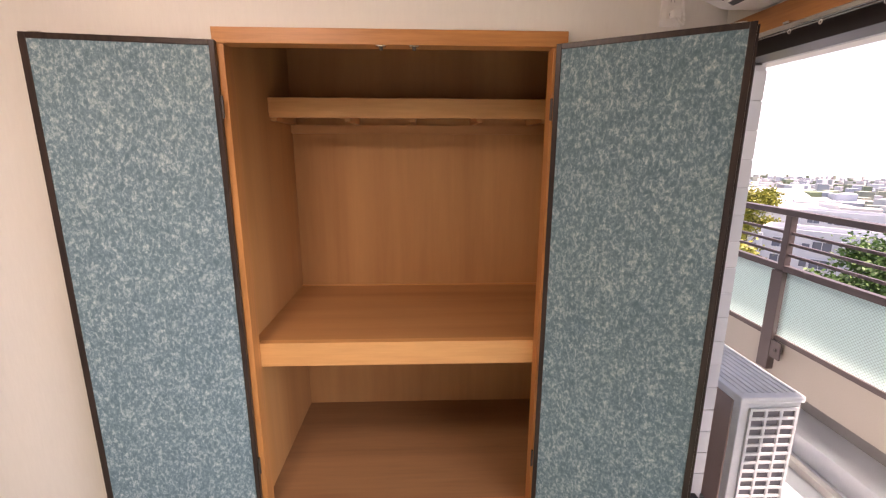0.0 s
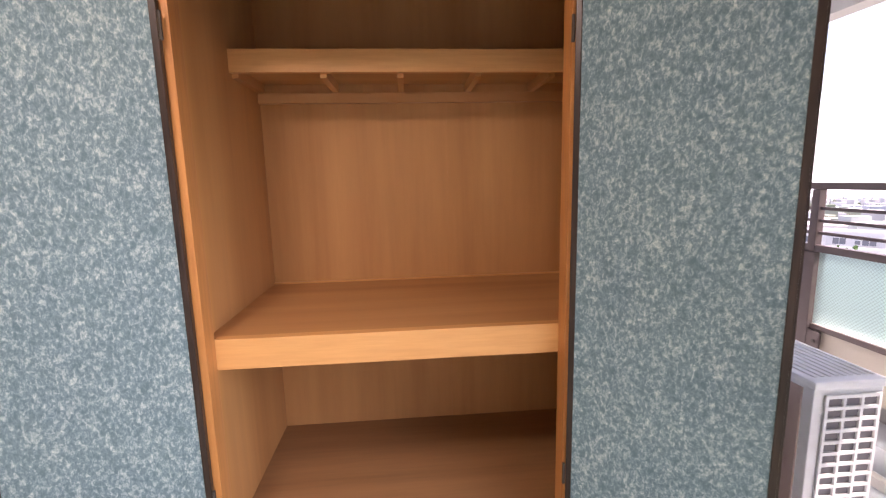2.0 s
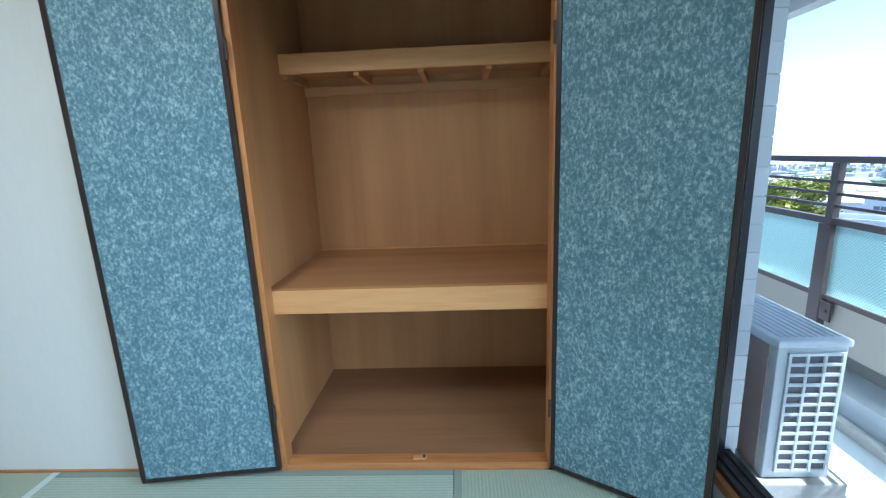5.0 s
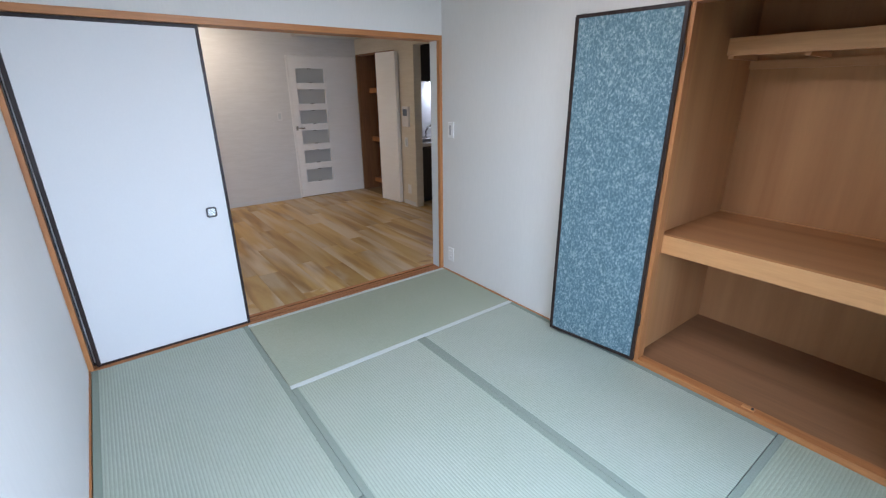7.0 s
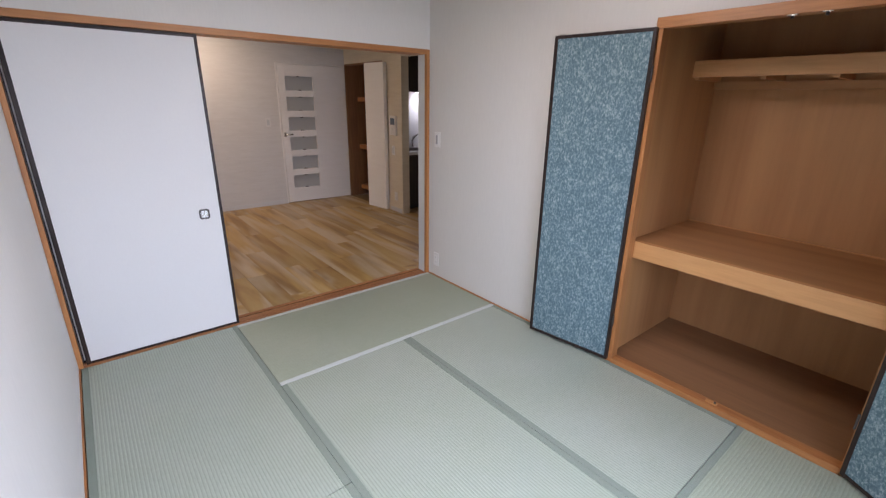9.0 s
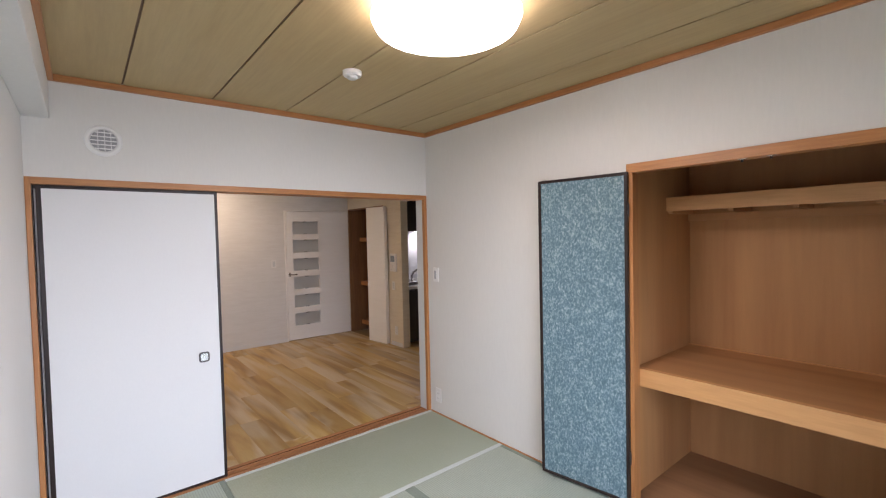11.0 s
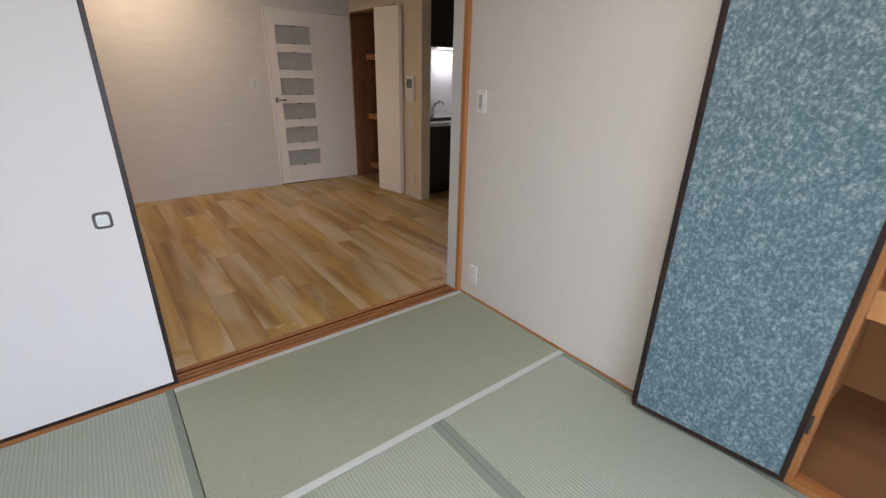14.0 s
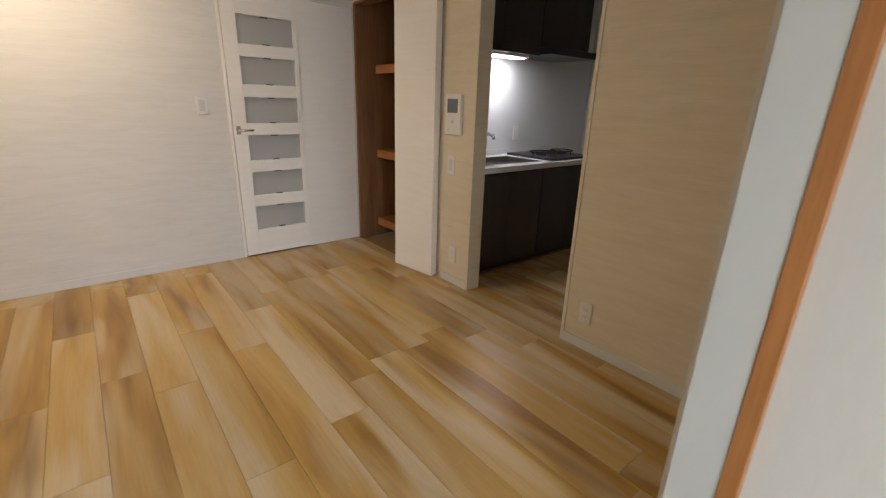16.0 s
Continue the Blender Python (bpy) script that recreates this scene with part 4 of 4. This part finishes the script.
def apartment(m, length, storeys, label):
    ob = thing("apartment_building", m, label, "apartment building", "white apartment blocks")
    h = 2.75 * storeys
    part("wall", boxes((0, length, 0, 6, 0, h)), FAC_WHITE, ob)
    part("roof", boxes((0.2, length - 0.2, 0.2, 5.8, h, h + 0.3)), ROOF_GREY, ob)
    part("roof_parapet", boxes((-0.1, length + 0.1, -0.1, 0.2, h, h + 1.1), (-0.1, length + 0.1, 5.8, 6.1, h, h + 1.1), (-0.1, 0.2, 0.2, 5.8, h, h + 1.1), (length - 0.2, length + 0.1, 0.2, 5.8, h, h + 1.1)), FAC_WHITE, ob)
    n = int(length // 5.1)
    for s in range(storeys):
        for k in range(n):
            x = 1.6 + 5.1 * k
            z = 0.8 + 2.75 * s
            w = part("window", boxes((x, x + 2.3, -0.03, -0.004, z, z + 1.45)), PANE_DARK, ob)
            part("window_frame", boxes((x - 0.15, x + 2.45, -0.2, -0.031, z - 0.15, z), (x - 0.15, x + 2.45, -0.2, -0.031, z + 1.45, z + 1.58), (x - 0.15, x, -0.2, -0.031, z, z + 1.45), (x + 2.3, x + 2.45, -0.2, -0.031, z, z + 1.45), (x + 1.11, x + 1.19, -0.09, -0.031, z, z + 1.45)), FAC_WHITE, w)
        for k in range(1, n, 2):
            part("landing_opening", boxes((5.1 * k + 0.35, 5.1 * k + 1.25, -0.03, -0.004, 0.9 + 2.75 * s, 1.8 + 2.75 * s)), PANE_DARK, ob)
    for k in range(0, n, 2):
        part("stair_shaft", boxes((5.1 * k - 0.3, 5.1 * k + 0.3, -0.7, -0.004, 0, h)), FAC_WHITE, ob)
    return ob


apartment(pose(55, 69, slope(55, 69), 0, 0, -50), 44, 4, "white four-storey apartment block with framed windows")
apartment(pose(92, 104, slope(92, 104), 0, 0, -50), 58, 4, "white four-storey apartment block behind another")
shed = thing("warehouse", pose(62, 152, slope(110, 150), 0, 0, -36), "long low warehouse with a pale sheet roof", "warehouse")
part("wall", boxes((0, 62, 0, 100, 0, 10.0)), FAC_WHITE, shed)
part("roof", boxes((-0.5, 62.5, -0.5, 100.5, 10.0, 10.8)), ROOF_WHITE, shed)
# emissive curved sheet imitates bright haze and covers the low sky
HAZE_GLOW = mat("haze_glow", (0.85, 0.90, 0.95), 1.0)
HAZE_GLOW.node_tree.nodes["Principled BSDF"].inputs["Emission Color"].default_value = (0.90, 0.95, 1.0, 1)
HAZE_GLOW.node_tree.nodes["Principled BSDF"].inputs["Emission Strength"].default_value = 0.7
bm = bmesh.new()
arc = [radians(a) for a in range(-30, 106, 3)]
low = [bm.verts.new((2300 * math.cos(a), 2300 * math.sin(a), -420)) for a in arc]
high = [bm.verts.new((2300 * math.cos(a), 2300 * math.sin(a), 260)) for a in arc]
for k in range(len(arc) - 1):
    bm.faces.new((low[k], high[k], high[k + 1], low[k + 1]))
structure("backdrop", bm, HAZE_GLOW, "glowing white sheet standing in for haze above the far town", "backdrop")
rng = random.Random(5)
# house colours lightened to paint the distance haze into them
TOWN = mat("far_town_walls", (0.5, 0.5, 0.5), 0.8)
isl = node(TOWN, "ShaderNodeNewGeometry")
base(TOWN, ramp(TOWN, isl.outputs["Random Per Island"], [(0.0, (0.16, 0.22, 0.12)), (0.18, (0.30, 0.33, 0.27)), (0.28, (0.48, 0.51, 0.55)), (0.5, (0.62, 0.63, 0.65)), (0.62, (0.40, 0.44, 0.50)), (0.75, (0.56, 0.53, 0.50)), (0.88, (0.72, 0.72, 0.72)), (0.95, (0.44, 0.34, 0.31)), (1.0, (0.34, 0.46, 0.52))]))
verts, faces = [], []
for k in range(5200):
    a, d = radians(rng.uniform(-20, 100)), 170 * math.exp(rng.uniform(0, 2.52))
    cx, cy = d * math.cos(a), d * math.sin(a)
    if cx < 30:
        continue
    w, dp, h = rng.uniform(4, 11), rng.uniform(4, 9), rng.choice((5, 6, 6, 7, 8, 9, 11)) * (1 + d / 2600)
    r = rng.uniform(0, 3.14)
    c, s = math.cos(r), math.sin(r)
    n0 = len(verts)
    g = slope(cx, cy)
    for z in (g - 2, g + h):
        for u, v in ((-w, -dp), (w, -dp), (w, dp), (-w, dp)):
            verts.append((cx + (u * c - v * s) / 2, cy + (u * s + v * c) / 2, z))
    for f in ((4, 5, 6, 7), (0, 1, 5, 4), (1, 2, 6, 5), (2, 3, 7, 6), (3, 0, 4, 7)):
        faces.append(tuple(n0 + i for i in f))
me = bpy.data.meshes.new("far_town")
me.from_pydata(verts, [], faces)
me.materials.append(TOWN)
tagged(new("far_town", me), "dense low houses of the town reaching the horizon", "houses", kind="stuff")

BARK = mat("bark", (0.10, 0.075, 0.055), 0.9)


def leafy(name, lo, hi):
    m = mat(name, hi, 0.6)
    g = node(m, "ShaderNodeNewGeometry")
    base(m, ramp(m, g.outputs["Random Per Island"], [(0.0, lo), (1.0, hi)]))
    return m


LEAF_YELLOW = leafy("yellow_green_leaves", (0.12, 0.15, 0.02), (0.42, 0.41, 0.06))
LEAF_GREEN = leafy("green_leaves", (0.035, 0.085, 0.02), (0.13, 0.26, 0.06))


def tree(x, y, height, spread, leaf, seed, label):
    r = random.Random(seed)
    ob = thing("tree", pose(x, y, slope(x, y)), label, "tree", "trees before the blocks")
    bm = bmesh.new()
    bmesh.ops.create_cone(bm, cap_ends=True, segments=10, radius1=0.28, radius2=0.10, depth=height * 0.8, matrix=pose(0, 0, height * 0.4))
    lumps = []
    for k in range(11):
        a, z = r.uniform(0, 6.28), height * r.uniform(0.35, 0.75)
        end = Vector((math.cos(a), math.sin(a), 0)) * spread * r.uniform(0.35, 0.9) + Vector((0, 0, min(height * 0.95, z + height * 0.2)))
        st = Vector((0, 0, z * 0.8))
        d = end - st
        bmesh.ops.create_cone(bm, cap_ends=True, segments=7, radius1=0.10, radius2=0.03, depth=d.length, matrix=Matrix.Translation((st + end) / 2) @ d.to_track_quat('Z', 'Y').to_matrix().to_4x4())
        lumps.append((end, spread * r.uniform(0.28, 0.5)))
    lumps.append((Vector((0, 0, height * 0.9)), spread * 0.4))
    part("trunk", bm, BARK, ob)
    vs, fs = [], []
    for c, rad in lumps:
        for k in range(560):
            p = c + Vector((r.gauss(0, 0.55), r.gauss(0, 0.55), r.gauss(0, 0.45))) * rad
            u = Vector((r.uniform(-1, 1), r.uniform(-1, 1), r.uniform(-0.6, 0.6))).normalized() * 0.29
            w = u.cross(Vector((r.uniform(-1, 1), r.uniform(-1, 1), r.uniform(-1, 1)))).normalized() * 0.19
            n0 = len(vs)
            vs.extend([p - u, p + w, p + u, p - w])
            fs.append((n0, n0 + 1, n0 + 2, n0 + 3))
    me = bpy.data.meshes.new("crown")
    me.from_pydata(vs, [], fs)
    me.materials.append(leaf)
    crown = new("crown", me)
    crown.parent = ob


tree(33, 50, 15.2, 4.2, LEAF_YELLOW, 3, "yellow-green leafy tree below the balcony")
tree(29.5, 47, 13.4, 3.8, LEAF_YELLOW, 4, "yellow-green leafy tree below the balcony")
tree(37, 51, 13.2, 3.4, LEAF_YELLOW, 8, "yellow-green leafy tree below the balcony")
tree(49, 43, 12.6, 4.4, LEAF_GREEN, 5, "green leafy tree before the white block")
tree(45, 43.5, 9.4, 3.4, LEAF_GREEN, 6, "green leafy tree before the white block")
tree(54, 41, 13.2, 4.6, LEAF_GREEN, 9, "green leafy tree before the white block")
tree(58, 83, 17.0, 4.6, LEAF_YELLOW, 7, "yellow-green leafy tree behind the block")
tree(64, 84, 17.6, 4.6, LEAF_YELLOW, 10, "yellow-green leafy tree behind the block")

# ---- floor planks ----
PL, PW = 1.219, 0.178
pb = bmesh.new()
box_into(pb, 0.0006, PL - 0.0006, 0.0006, PW - 0.0006, -0.008, 0.0)
bmesh.ops.bevel(pb, geom=[e for e in pb.edges if e.verts[0].co.z > -0.001 and e.verts[1].co.z > -0.001], offset=0.0006, segments=1, affect='EDGES')
plank_mesh = bpy.data.meshes.new("plank")
pb.to_mesh(plank_mesh)
pb.free()
plank_mesh.materials.append(FLOORING)
floor = thing("floor", pose(0, 0, 0), "light brown oak plank flooring of the living room", "floor", kind="structure")
rp = random.Random(11)


JOINTS = {-2: -4.29, 0: -4.68, 1: -3.427, 3: -3.49, 4: -4.49, 5: -3.77, 6: -3.424, 8: -4.065, 9: -4.17, 10: -5.36, 11: -4.226, 13: -3.80}


def lay_planks(x0, x1, y0, y1):
    row, y = 0, y0
    while y < y1 - 0.01:
        stagger = rp.uniform(0, PL)
        joint = JOINTS.get(round((y - 0.094) / PW), x0 + stagger)
        x = joint - PL * math.ceil((joint - x0) / PL)
        while x < x1 - 0.01:
            a, b = max(x, x0), min(x + PL, x1)
            if b - a > 0.03:
                ob = new("plank", plank_mesh)
                ob.parent = floor
                wy = min(PW, y1 - y)
                ob.matrix_basis = pose(a, y, 0) @ Matrix.Diagonal(((b - a) / PL, wy / PW, 1, 1))
            x += PL
        y += PW
        row += 1


lay_planks(LW, LE + 0.002, 0.094 - 0.178 * 6, LN)
lay_planks(-4.70, LE - 0.5, LN, 4.90)
